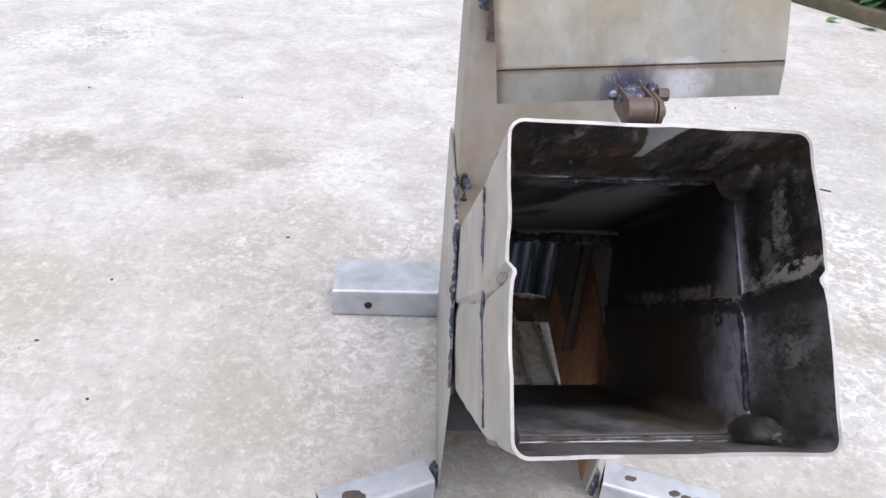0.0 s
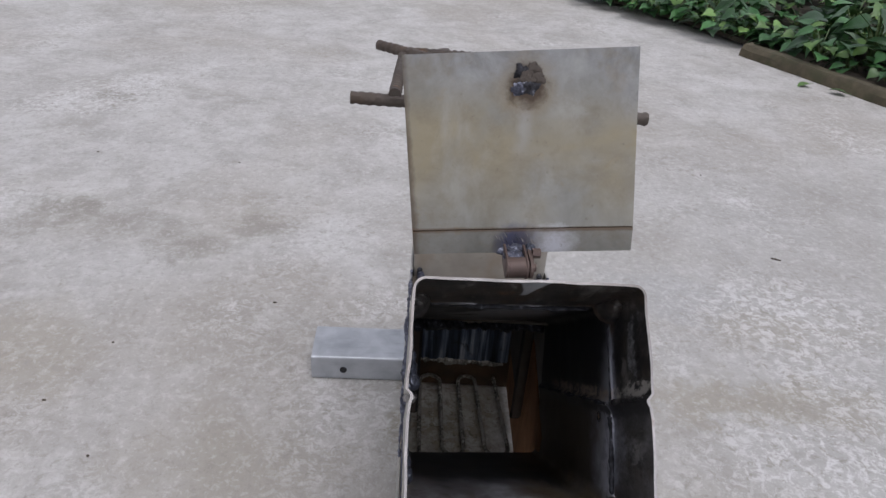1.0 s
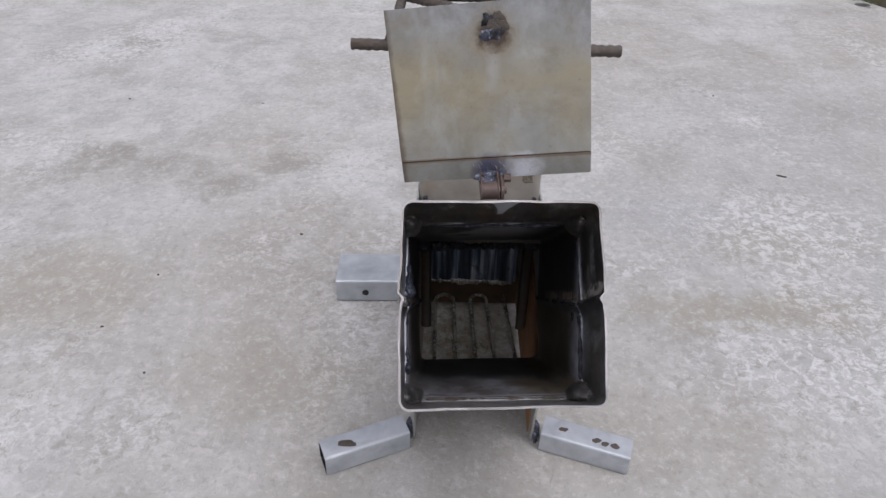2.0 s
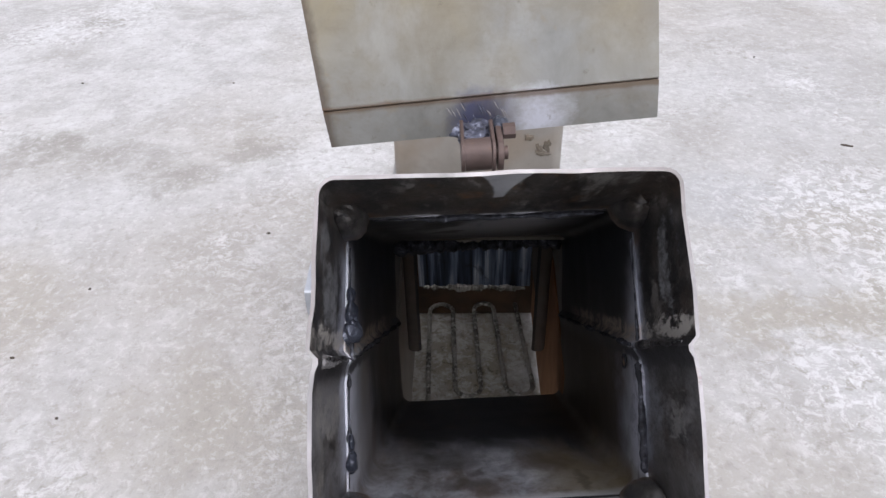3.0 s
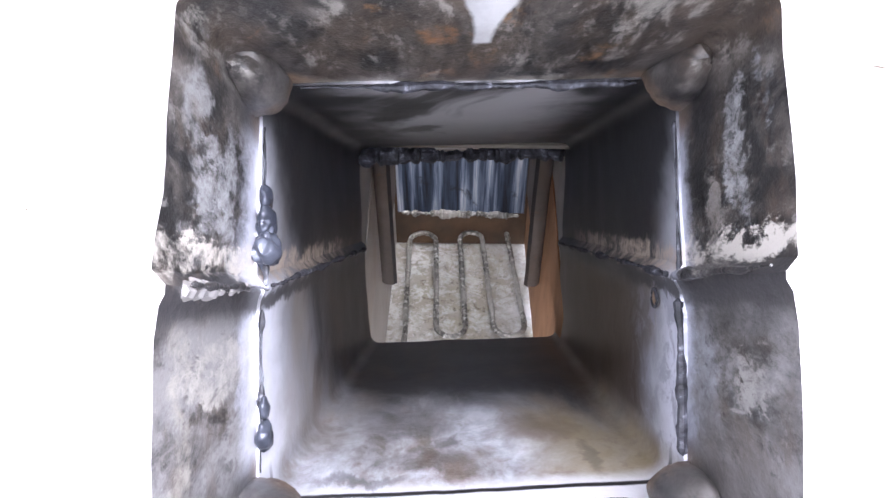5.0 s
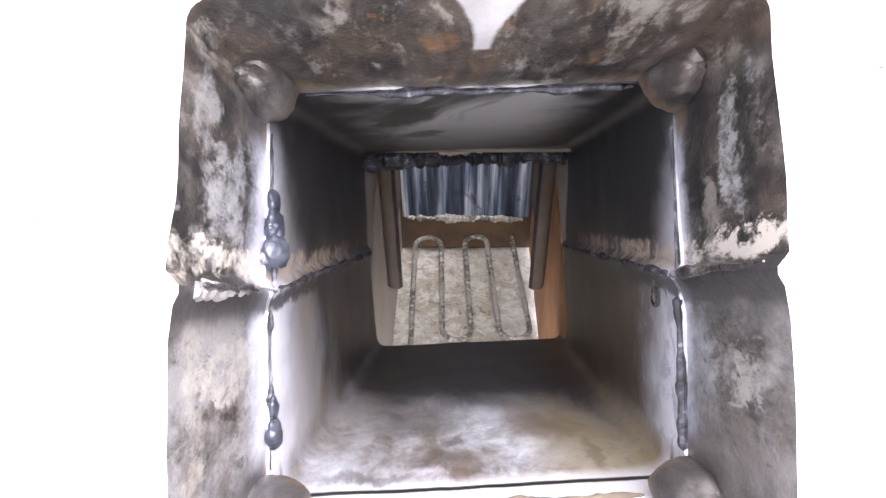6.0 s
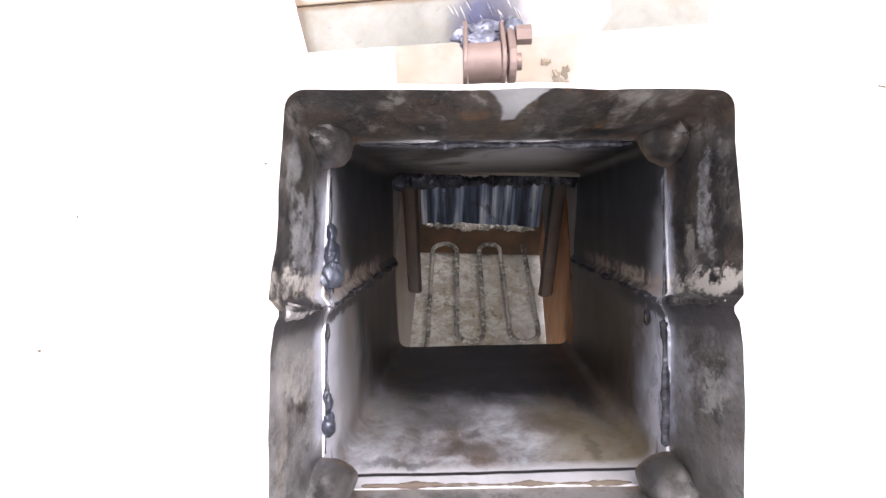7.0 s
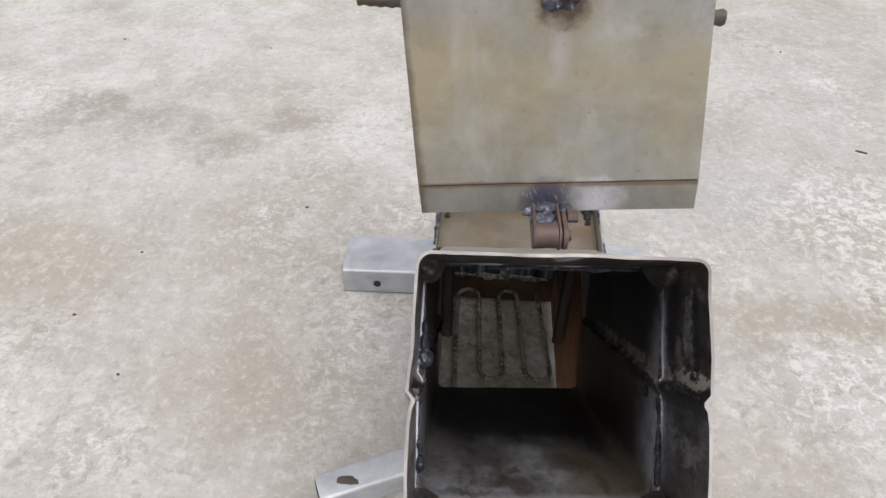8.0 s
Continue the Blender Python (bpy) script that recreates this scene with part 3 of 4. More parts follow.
# ---------------------------------------------------------------- mesh helpers
def part(name, bm, material, parent=None, label="", smooth=False):
    me = bpy.data.meshes.new(name)
    bmesh.ops.recalc_face_normals(bm, faces=bm.faces)
    bm.to_mesh(me)
    bm.free()
    for m in material if isinstance(material, (list, tuple)) else (material,):
        me.materials.append(m)
    if smooth:
        for p in me.polygons:
            p.use_smooth = True
        me.set_sharp_from_angle(angle=radians(38))
    ob = new(name, me)
    ob.parent = parent
    return tagged(ob, label=label)


def empty(name, at=(0, 0, 0)):
    ob = new(name)
    ob.location = at
    ob.empty_display_size = 0.05
    return ob


def profile(hw, hh, r, notch=0.0, n=5):
    """Rounded rectangle, with a creased seam half way up both sides."""
    pts = []
    for cx, cy, a0 in ((hw - r, hh - r, 0), (-hw + r, hh - r, 90), (-hw + r, -hh + r, 180), (hw - r, -hh + r, 270)):
        for i in range(n + 1):
            a = radians(a0 + 90 * i / n)
            pts.append((cx + r * math.cos(a), cy + r * math.sin(a)))
        if notch and a0 == 90:
            pts += [(px - hw, pv + SEAM) for px, pv in ((-0.0008, 0.022), (-0.0018, 0.012), (-0.0020, 0.0045), (0.35 * notch, 0.0008), (0.35 * notch, -0.0012), (-0.0002, -0.0040), (-0.0010, -0.012), (-0.0010, -0.030))]
        if notch and a0 == 270:
            pts += [(hw + px, pv + SEAM) for px, pv in ((0.0006, -0.030), (0.0008, -0.013), (-0.0002, -0.0045), (-0.7 * notch, -0.0012), (-0.7 * notch, 0.0008), (0.0014, 0.0045), (0.0012, 0.012))]
    # extra points along the flat sides
    out = []
    for p, q in zip(pts, pts[1:] + pts[:1]):
        d = math.dist(p, q)
        m = 1 if d < 0.03 else 5 if d < 0.09 else 11
        out += [(p[0] + (q[0] - p[0]) * i / m, p[1] + (q[1] - p[1]) * i / m) for i in range(m)]
    return out


def tube(rings_out, rings_in, closed=True, jitter=0.0):
    """A walled tube from matching rings of points; faces get slot 0 outside, 1 inside, 2 on the cut ends."""
    bm = bmesh.new()

    def grid(rings, slot):
        vs = []
        for k, ring in enumerate(rings):
            row = []
            for p in ring:
                p = Vector(p)
                if jitter:
                    p = p + noise.noise_vector(p * 35) * jitter + noise.noise_vector(p * 140) * jitter * 0.35
                row.append(bm.verts.new(p))
            vs.append(row)
        n = len(vs[0])
        for a, b in zip(vs, vs[1:]):
            for i in range(n if closed else n - 1):
                f = bm.faces.new((a[i], a[(i + 1) % n], b[(i + 1) % n], b[i]))
                f.material_index = slot
        return vs

    o, q = grid(rings_out, 0), grid(rings_in, 1)
    n = len(o[0])
    for k in (0, -1):
        for i in range(n if closed else n - 1):
            f = bm.faces.new((o[k][i], o[k][(i + 1) % n], q[k][(i + 1) % n], q[k][i]))
            f.material_index = 2
    if not closed:
        for i in (0, -1):
            for a in range(len(o) - 1):
                f = bm.faces.new((o[a][i], o[a + 1][i], q[a + 1][i], q[a][i]))
                f.material_index = 2
    return bm


def rod(path, r, seg=10, rough=0.0, ribs=0.0, pitch=0.008, flat=1.0):
    """A round bar along a polyline; ribs give the cross ridges of reinforcing bar."""
    bm = bmesh.new()
    pts = []
    for a, b in zip(path, path[1:]):
        a, b = Vector(a), Vector(b)
        n = max(1, int((b - a).length / (pitch / 4 if ribs or rough else 0.02)))
        pts += [a.lerp(b, i / n) for i in range(n)]
    pts.append(Vector(path[-1]))
    rows, run = [], 0.0
    for k, p in enumerate(pts):
        d = (pts[min(k + 1, len(pts) - 1)] - pts[max(k - 1, 0)]).normalized()
        ref = Vector((0, 0, 1)) if abs(d.z) < 0.9 else Vector((0, 1, 0))
        s = d.cross(ref).normalized()
        u = s.cross(d)
        run += (p - pts[k - 1]).length if k else 0
        rr = r + ribs * (1 if (run % pitch) < pitch * 0.42 else 0)
        row = []
        for i in range(seg):
            a = math.tau * i / seg
            q = p + (s * math.cos(a) + u * math.sin(a) * flat) * rr
            if rough:
                q += (q - p).normalized() * rough * noise.noise(q * 260)
            row.append(bm.verts.new(q))
        rows.append(row)
    for a, b in zip(rows, rows[1:]):
        for i in range(seg):
            bm.faces.new((a[i], a[(i + 1) % seg], b[(i + 1) % seg], b[i]))
    bm.faces.new(rows[0])
    bm.faces.new(rows[-1][::-1])
    return bm


def bead(path, r, flat=0.7, seed=0):
    """A lumpy weld run along a polyline."""
    bm = bmesh.new()
    pts = []
    for a, b in zip(path, path[1:]):
        a, b = Vector(a), Vector(b)
        n = max(2, int((b - a).length / 0.0015))
        pts += [a.lerp(b, i / n) for i in range(n)]
    pts.append(Vector(path[-1]))
    rows, seg = [], 8
    for k, p in enumerate(pts):
        d = (pts[min(k + 1, len(pts) - 1)] - pts[max(k - 1, 0)]).normalized()
        ref = Vector((0, 0, 1)) if abs(d.z) < 0.9 else Vector((0, 1, 0))
        s = d.cross(ref).normalized()
        u = s.cross(d)
        w = r * (0.85 + 1.5 * noise.noise(p * 46 + Vector((seed, 0, 0))) + 0.5 * noise.noise(p * 170 + Vector((2, seed, 0))) + 0.5 * noise.noise(p * 430 + Vector((0, seed, 0))))
        if k in (0, len(pts) - 1):
            w *= 0.2
        p = p + noise.noise_vector(p * 90 + Vector((seed, 1, 0))) * r * 0.5
        rows.append([bm.verts.new(p + (s * math.cos(math.tau * i / seg) + u * math.sin(math.tau * i / seg) * flat) * max(w, r * 0.3)) for i in range(seg)])
    for a, b in zip(rows, rows[1:]):
        for i in range(seg):
            bm.faces.new((a[i], a[(i + 1) % seg], b[(i + 1) % seg], b[i]))
    bm.faces.new(rows[0])
    bm.faces.new(rows[-1][::-1])
    return bm


def lump(at, size, seed=0, amount=0.25, freq=90, fine=3):
    bm = bmesh.new()
    bmesh.ops.create_icosphere(bm, subdivisions=fine, radius=1)
    at = Vector(at)
    for v in bm.verts:
        d = v.co.copy()
        p = Vector((d.x * size[0], d.y * size[1], d.z * size[2]))
        k = 1 + amount * noise.noise(p * freq + Vector((seed * 7.3, seed, 0))) + amount * 0.5 * noise.noise(p * freq * 2.7 + Vector((seed, 3, 0)))
        v.co = at + p * k
    return bm


def plate(outline, thick, way, inset=0.0008):
    """A sheet cut to a flat outline, thickened along a direction, with slightly eased edges."""
    bm = bmesh.new()
    way = Vector(way).normalized() * thick
    a = [bm.verts.new(Vector(p)) for p in outline]
    b = [bm.verts.new(Vector(p) + way) for p in outline]
    bm.faces.new(a)
    bm.faces.new(b[::-1])
    n = len(a)
    for i in range(n):
        bm.faces.new((a[i], b[i], b[(i + 1) % n], a[(i + 1) % n]))
    if inset:
        bmesh.ops.bevel(bm, geom=bm.edges[:], offset=inset, segments=2, affect="EDGES", profile=0.5)
    return bm


def turned(bm):
    bmesh.ops.transform(bm, matrix=TURNED, verts=bm.verts)
    return bm


# ---------------------------------------------------------------- ground
def ground():
    bm = bmesh.new()
    # fine near the stove, one sheet out to the horizon
    cuts = [-400, -60, -12, -4] + [-2 + 0.1 * i for i in range(61)] + [5, 7, 14, 60, 400]
    rows = []
    for y in cuts:
        row = []
        for x in cuts:
            near = max(0.0, 1 - max(abs(x - 0.3), abs(y - 1)) / 6)
            z = near * (0.004 * noise.noise(Vector((x * 1.1, y * 1.1, 0))))
            if math.hypot(x - 0.02, y - 0.45) < 0.5:
                z = -0.0005
            row.append(bm.verts.new((x, y, z)))
        rows.append(row)
    for a, b in zip(rows, rows[1:]):
        for i in range(len(a) - 1):
            bm.faces.new((a[i], a[i + 1], b[i + 1], b[i]))
    ob = part("ground", bm, M_GROUND, smooth=True)
    tagged(ob, "pale worn concrete yard with brownish stains and flaked patches", "ground", kind="structure")


ground()


# ---------------------------------------------------------------- stove
stove = tagged(empty("rocket_stove", (0.01, 0.45, 0)), "home-welded steel rocket stove with open feed mouth standing on concrete", "stove")
stove_inverse = Matrix.Translation((-0.01, -0.45, 0))


def on_stove(name, bm, material, label="", parent=None, smooth=False):
    ob = part(name, bm, material, parent or stove, label, smooth)
    ob.matrix_parent_inverse = (parent.matrix_world.inverted() if parent else stove_inverse)
    return ob


def section_rings(origin, axis, side, up, length, prof, steps, longer_top=0.0):
    rings = []
    for k in range(steps + 1):
        c = origin + axis * (length * k / steps)
        ring = [c + side * x + up * v + axis * (longer_top * (k / steps) * (v + 0.076) / 0.152) for x, v in prof]
        if longer_top:
            # mitred against the end of the mouth, the cut fading out along the tube
            fade = max(0.0, 1 - k / 8)
            ring = [p + axis * (fade * (MOUTH - 0.0006 + q[0] * X0.dot(A0) - (p - axis * (length * k / steps) - RIM).dot(A0)) / axis.dot(A0)) for p, q in zip(ring, prof)]
        rings.append(ring)
    return rings


def rim_cut(x, v):
    """The rim is cut out of square: it stands proud towards its lower left corner."""
    return -0.008 * min(1.0, max(0.0, (0.0765 - x) / 0.153)) * min(1.0, max(0.0, (0.062 - v) / 0.07))


def mouth_rings(prof, steps):
    return [[RIM + X0 * x + U0 * v + A0 * (rim_cut(x, v) * (1 - k / steps) + (MOUTH + 0.0015) * k / steps) for x, v in prof] for k in range(steps + 1)]


WALL = 0.0017
P_OUT = profile(0.0765, 0.0772, 0.0085, 0.0026)
P_IN = profile(0.0765 - WALL, 0.0772 - WALL, 0.0066, 0.0030)

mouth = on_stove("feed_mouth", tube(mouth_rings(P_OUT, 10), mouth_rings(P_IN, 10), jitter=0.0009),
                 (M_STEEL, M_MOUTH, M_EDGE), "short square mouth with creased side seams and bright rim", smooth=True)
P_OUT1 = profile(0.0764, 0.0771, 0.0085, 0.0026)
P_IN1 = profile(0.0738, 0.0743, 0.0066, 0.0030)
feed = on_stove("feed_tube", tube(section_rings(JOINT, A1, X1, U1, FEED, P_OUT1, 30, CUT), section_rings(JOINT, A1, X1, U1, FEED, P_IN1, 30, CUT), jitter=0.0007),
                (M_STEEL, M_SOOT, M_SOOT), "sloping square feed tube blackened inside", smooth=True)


def at0(x, v, s):
    return RIM + X0 * x + U0 * v + A0 * s


def at1(x, v, s):
    return JOINT + X1 * x + U1 * v + A1 * s


IN = 0.0738
on_stove("weld_bead", bead([at0(-IN + 0.001, 0.060, MOUTH), at0(-IN + 0.001, 0.004, MOUTH)], 0.0014, 0.8, 1), M_CRUST, "thick black weld run")
on_stove("weld_bead", bead([at0(-IN, -0.004, MOUTH), at0(-IN, -0.060, MOUTH)], 0.0013, 0.8, 2), M_CRUST)
on_stove("weld_bead", bead([at0(IN, 0.060, MOUTH), at0(IN, 0.004, MOUTH)], 0.0006, 0.8, 3), M_CRUST)
on_stove("weld_bead", bead([at0(IN, -0.004, MOUTH), at0(IN, -0.060, MOUTH)], 0.0013, 0.8, 4), M_CRUST)
on_stove("weld_bead", bead([at0(-0.06, IN, MOUTH), at0(0.06, IN, MOUTH)], 0.0015, 0.8, 5), M_CRUST)
on_stove("weld_bead", bead([at0(-0.058, -IN, MOUTH - 0.001), at0(0.058, -IN, MOUTH - 0.001)], 0.0011, 0.6, 6), M_TWIG)
on_stove("weld_bead", bead([at0(-IN + 0.002, SEAM + 0.001, 0.006), at0(-IN + 0.002, SEAM, MOUTH)], 0.0014, 0.9, 7), M_MOUTH)
on_stove("weld_bead", bead([at0(IN - 0.002, SEAM + 0.002, 0.006), at0(IN - 0.002, SEAM + 0.001, MOUTH)], 0.0014, 0.9, 8), M_MOUTH)
on_stove("weld_bead", bead([at1(-IN + 0.003, SEAM + 0.001, 0.003), at1(-IN + 0.003, SEAM, FEED * 0.85)], 0.0011, 0.9, 9), M_CRUST)
on_stove("weld_bead", bead([at1(IN - 0.003, SEAM + 0.001, 0.003), at1(IN - 0.003, SEAM, FEED * 0.85)], 0.0011, 0.9, 10), M_CRUST)
for v, size, seed in ((0.0165, (0.0046, 0.0068, 0.0072), 3), (0.026, (0.0034, 0.0056, 0.0058), 5), (0.034, (0.0022, 0.0045, 0.005), 6), (-0.047, (0.0028, 0.005, 0.0055), 8), (-0.038, (0.0016, 0.0035, 0.004), 9)):
    on_stove("weld_blob", lump(at0(-IN + 0.0012, v, MOUTH + 0.001), size, seed, 0.5, 150, 4), M_BLOB, "drooping blob of shiny blue-grey weld metal", smooth=True)
hole_at = at1(IN - 0.0012, -0.0075, 0.026)
turns = [hole_at + A1 * (0.0036 * math.cos(math.tau * i / 18)) + U1 * (0.0036 * math.sin(math.tau * i / 18)) for i in range(19)]
on_stove("hole_rim", rod(turns, 0.0007, 6, 0.0003), M_CRUST, "burred rim of a small burnt pit", smooth=True)
on_stove("hole", lump(hole_at + X1 * 0.0003, (0.0005, 0.0030, 0.0030), 12, 0.2), M_LUMP, "small dark burnt pit")


def corner_fold(sx, sv, seed):
    """A rounded bulge pressed into the mouth's corner, long towards the rim and blunt over the joint."""
    bm = bmesh.new()
    bmesh.ops.create_icosphere(bm, subdivisions=4, radius=1)
    wide, tall = (0.0120, 0.0108) if sv > 0 else (0.0118, 0.0108)
    for vert in bm.verts:
        d = vert.co.copy()
        k = 1 + 0.20 * noise.noise(d * 1.3 + Vector((seed * 5.1, seed, 0))) + 0.06 * noise.noise(d * 4.5 + Vector((seed, 2, 0))) + 0.025 * noise.noise(d * 12 + Vector((0, seed, 5)))
        x = sx * (IN - (0.0004 if sv > 0 else 0.0025)) + d.x * wide * k
        v = sv * (IN - (0.0004 if sv > 0 else 0.0025)) + d.y * tall * k
        s = MOUTH - 0.0050 + d.z * k * (0.0075 if d.z > 0 else 0.034)
        vert.co = at0(sx * min(IN + 0.0012, sx * x), sv * min(IN + 0.0016, sv * v), s)
    return bm


# folds where the two sections are burnt together in the corners
for i, (sx, sv) in enumerate(((-1, 1), (1, 1), (-1, -1), (1, -1))):
    on_stove("corner_lump", corner_fold(sx, sv, i), M_MOUTH, "dented burnt fold in the corner", smooth=True)
# weld along the outside of the joint
on_stove("weld_bead", bead([at0(-0.0772, 0.068, MOUTH), at0(-0.0772, -0.068, MOUTH)], 0.0010, 0.8, 12), M_WELD)
on_stove("weld_bead", bead([at0(-0.0752, SEAM - 0.0005, 0.004), at0(-0.0752, SEAM, MOUTH)], 0.0022, 0.8, 13), M_EDGE)
on_stove("weld_bead", bead([at1(-0.0752, SEAM, 0.004), at1(-0.0752, SEAM, 0.10)], 0.0020, 0.8, 14), M_EDGE)

# chimney: a square tube; its front is cut away low down where the feed comes in
CX, CY0, CY1, TOP = 0.0765, 0.425, 0.578, 0.476


def chimney_ring(prof, z):
    cy = (CY0 + CY1) / 2
    return [Vector((x, cy + y, z)) for x, y in prof]


co, ci = profile(CX, (CY1 - CY0) / 2, 0.010), profile(CX - 0.003, (CY1 - CY0) / 2 - 0.003, 0.007)
zs = [0.228 + (TOP - 0.228) * k / 8 for k in range(9)]
on_stove("chimney", turned(tube([chimney_ring(co, z) for z in zs], [chimney_ring(ci, z) for z in zs], jitter=0.0004)), (M_CHIM, M_BLUED, M_EDGE),
         "upright square chimney tube of bare grey-brown steel", smooth=True)


def open_c(hw, y0, y1, r, lip):
    pts = [(-hw + lip, y0)]
    for cx, cy, a0 in ((-hw + r, y0 + r, 270), (-hw + r, y1 - r, 180), (hw - r, y1 - r, 90), (hw - r, y0 + r, 0)):
        for i in range(5):
            a = radians(a0 - 90 * i / 4)
            pts.append((cx + r * math.cos(a), cy + r * math.sin(a)))
    return pts + [(hw - lip, y0)]


zs = [0.080 + 0.148 * k / 8 for k in range(9)]
on_stove("chimney_throat", turned(tube([[Vector((x, y, z)) for x, y in open_c(CX, CY0, CY1, 0.008, 0.0125)] for z in zs],
                                      [[Vector((x, y, z)) for x, y in open_c(CX - 0.003, CY0 + 0.003, CY1 - 0.003, 0.005, 0.0125)] for z in zs], closed=False, jitter=0.0005)),
         (M_REBAR, M_REBAR, M_SOOT), "scorched lower chimney with its front cut away", smooth=True)

on_stove("back_plate", turned(plate([(-0.072, 0.5725, 0.0525), (0.072, 0.5725, 0.0525), (0.072, 0.5725, 0.30), (-0.072, 0.5725, 0.30)], 0.002, (0, 1, 0))), M_BLUED, "heat-blued back plate streaked white")
on_stove("weld_bead", turned(bead([(-0.066, 0.572, 0.0525), (0.066, 0.571, 0.0515)], 0.0034, 1, 40)), M_WIRE, "crusted lower weld of the back plate")
for s, seed in ((-1, 61), (1, 62)):
    on_stove("slag", lump(at1(s * 0.067, 0.070, FEED + CUT + 0.001), (0.0095, 0.008, 0.006), seed, 0.5, 150), M_CRUST, "burnt slag in the throat corner", smooth=True)
on_stove("slag", bead([at1(-0.067, 0.0700, FEED + CUT), at1(-0.02, 0.0685, FEED + CUT + 0.001), at1(0.02, 0.0692, FEED + CUT + 0.001), at1(0.067, 0.0700, FEED + CUT)], 0.0050, 0.9, 63), M_CRUST, "burnt drooping upper edge of the throat", smooth=True)
# base: two cheek plates down to the ground and a rusty back strip
for s, low in ((-1, 0.0), (1, 0.005)):
    out = [(s * 0.0805, y, z) for y, z in ((0.286, low), (0.268, 0.10), (0.250, 0.178), (0.30, 0.25), (0.332, 0.302), (0.36, 0.305), (0.572, 0.292), (0.582, 0.28), (0.582, low))]
    on_stove("cheek_plate", turned(plate(out, 0.003, (-s, 0, 0))), M_STEEL, "bare steel cheek plate", smooth=True)
on_stove("liner", turned(plate([(0.0772, 0.300, 0.006), (0.0772, 0.300, 0.17), (0.0772, 0.42, 0.205), (0.0772, 0.576, 0.205), (0.0772, 0.576, 0.006)], 0.0015, (-1, 0, 0), 0.0004)), M_RUST, "orange-rusted inner face")
on_stove("liner", turned(plate([(-0.0772, 0.318, 0.006), (-0.0772, 0.318, 0.17), (-0.0772, 0.42, 0.205), (-0.0772, 0.576, 0.205), (-0.0772, 0.576, 0.006)], 0.0015, (1, 0, 0), 0.0004)), M_CHIM, "brown-grey inner face")
# flat plate; a recess's shade is put into its dark rusty colour
on_stove("base_roof", turned(plate([(-0.0773, 0.350, 0.286), (0.0773, 0.350, 0.286), (0.0773, 0.4245, 0.290), (-0.0773, 0.4245, 0.290)], 0.003, (0, 0, 1))), M_PIT, "rust-stained plate, darkened like a recess, closing the top of the base", smooth=True)
for s in (-1, 1):
    on_stove("weld_bead", turned(bead([(s * 0.0700, 0.392, 0.291), (s * 0.0695, 0.421, 0.294), (s * 0.0690, 0.4235, 0.306)], 0.0034, 0.9, 45 + s)), M_CRUST)
on_stove("back_strip", turned(plate([(-0.0772, 0.5785, 0.001), (0.0772, 0.5785, 0.001), (0.0772, 0.5785, 0.09), (-0.0772, 0.5785, 0.09)], 0.003, (0, 1, 0))), M_SCORCH, "rust-brown strip behind the grate")
on_stove("throat_plate", turned(plate([(-0.0765, 0.312, 0.112), (0.0765, 0.312, 0.112), (0.0765, 0.286, 0.090), (-0.0765, 0.286, 0.090)], 0.003, (0, -0.65, 0.76))), M_SOOT, "sooty lip at the foot of the feed")
for s in (-1, 1):
    on_stove("weld_bead", turned(bead([(s * 0.079, 0.332, 0.302), (s * 0.079, 0.30, 0.25), (s * 0.079, 0.252, 0.18)], 0.0018, 1, 20 + s)), M_WELD)
    on_stove("weld_bead", turned(bead([(s * 0.079, 0.335, 0.304), (s * 0.078, 0.42, 0.303)], 0.0014, 1, 24 + s)), M_WELD)
    on_stove("weld_blob", turned(lump((s * 0.084, 0.288, 0.022), (0.005, 0.006, 0.02), 30 + s, 0.5)), M_WELD)
on_stove("weld_blob", turned(lump((-0.068, 0.418, 0.285), (0.006, 0.006, 0.016), 34, 0.4)), M_WELD)
on_stove("weld_blob", turned(lump((-0.056, 0.423, 0.474), (0.012, 0.004, 0.008), 35, 0.5)), M_WELD)


# legs: flat-lying galvanised box sections
for i, (x, z, w, h) in enumerate(((0.045, 0.345, 0.005, 0.003), (0.055, 0.333, 0.003, 0.005), (0.062, 0.337, 0.003, 0.005), (0.059, 0.329, 0.005, 0.0025))):
    on_stove("burn_mark", turned(lump((x, 0.4248, z), (w, 0.0009, h), 40 + i, 0.8, 330, 4)), M_PIT, "dark scorched scuff on the steel")


def box_leg(centre_a, centre_b, w, h, wall=0.002):
    a, b = Vector(centre_a), Vector(centre_b)
    d = (b - a).normalized()
    s = d.cross(Vector((0, 0, 1))).normalized()
    o, q = profile(w / 2, h / 2, 0.004), profile(w / 2 - wall, h / 2 - wall, 0.0025)
    n = 6
    ro = [[a.lerp(b, k / n) + s * x + Vector((0, 0, h / 2 + v)) for x, v in o] for k in range(n + 1)]
    ri = [[a.lerp(b, k / n) + s * x + Vector((0, 0, h / 2 + v)) for x, v in q] for k in range(n + 1)]
    return tube(ro, ri, jitter=0.0004)


back_leg = on_stove("leg", box_leg((-0.2095, 0.6215, 0), (0.231, 0.6215, 0), 0.079, 0.043), (M_GALV, M_SOOT, M_EDGE), "long galvanised box-section crossbar leg with a drilled hole", smooth=True)
hole = bmesh.new()
bmesh.ops.create_cone(hole, cap_ends=True, segments=16, radius1=0.0055, radius2=0.0055, depth=0.002, matrix=Matrix.Translation((-0.161, 0.5820, 0.0190)) @ Matrix.Rotation(radians(90), 4, "X"))
on_stove("hole", hole, M_SOOT, "dark drilled hole", back_leg)
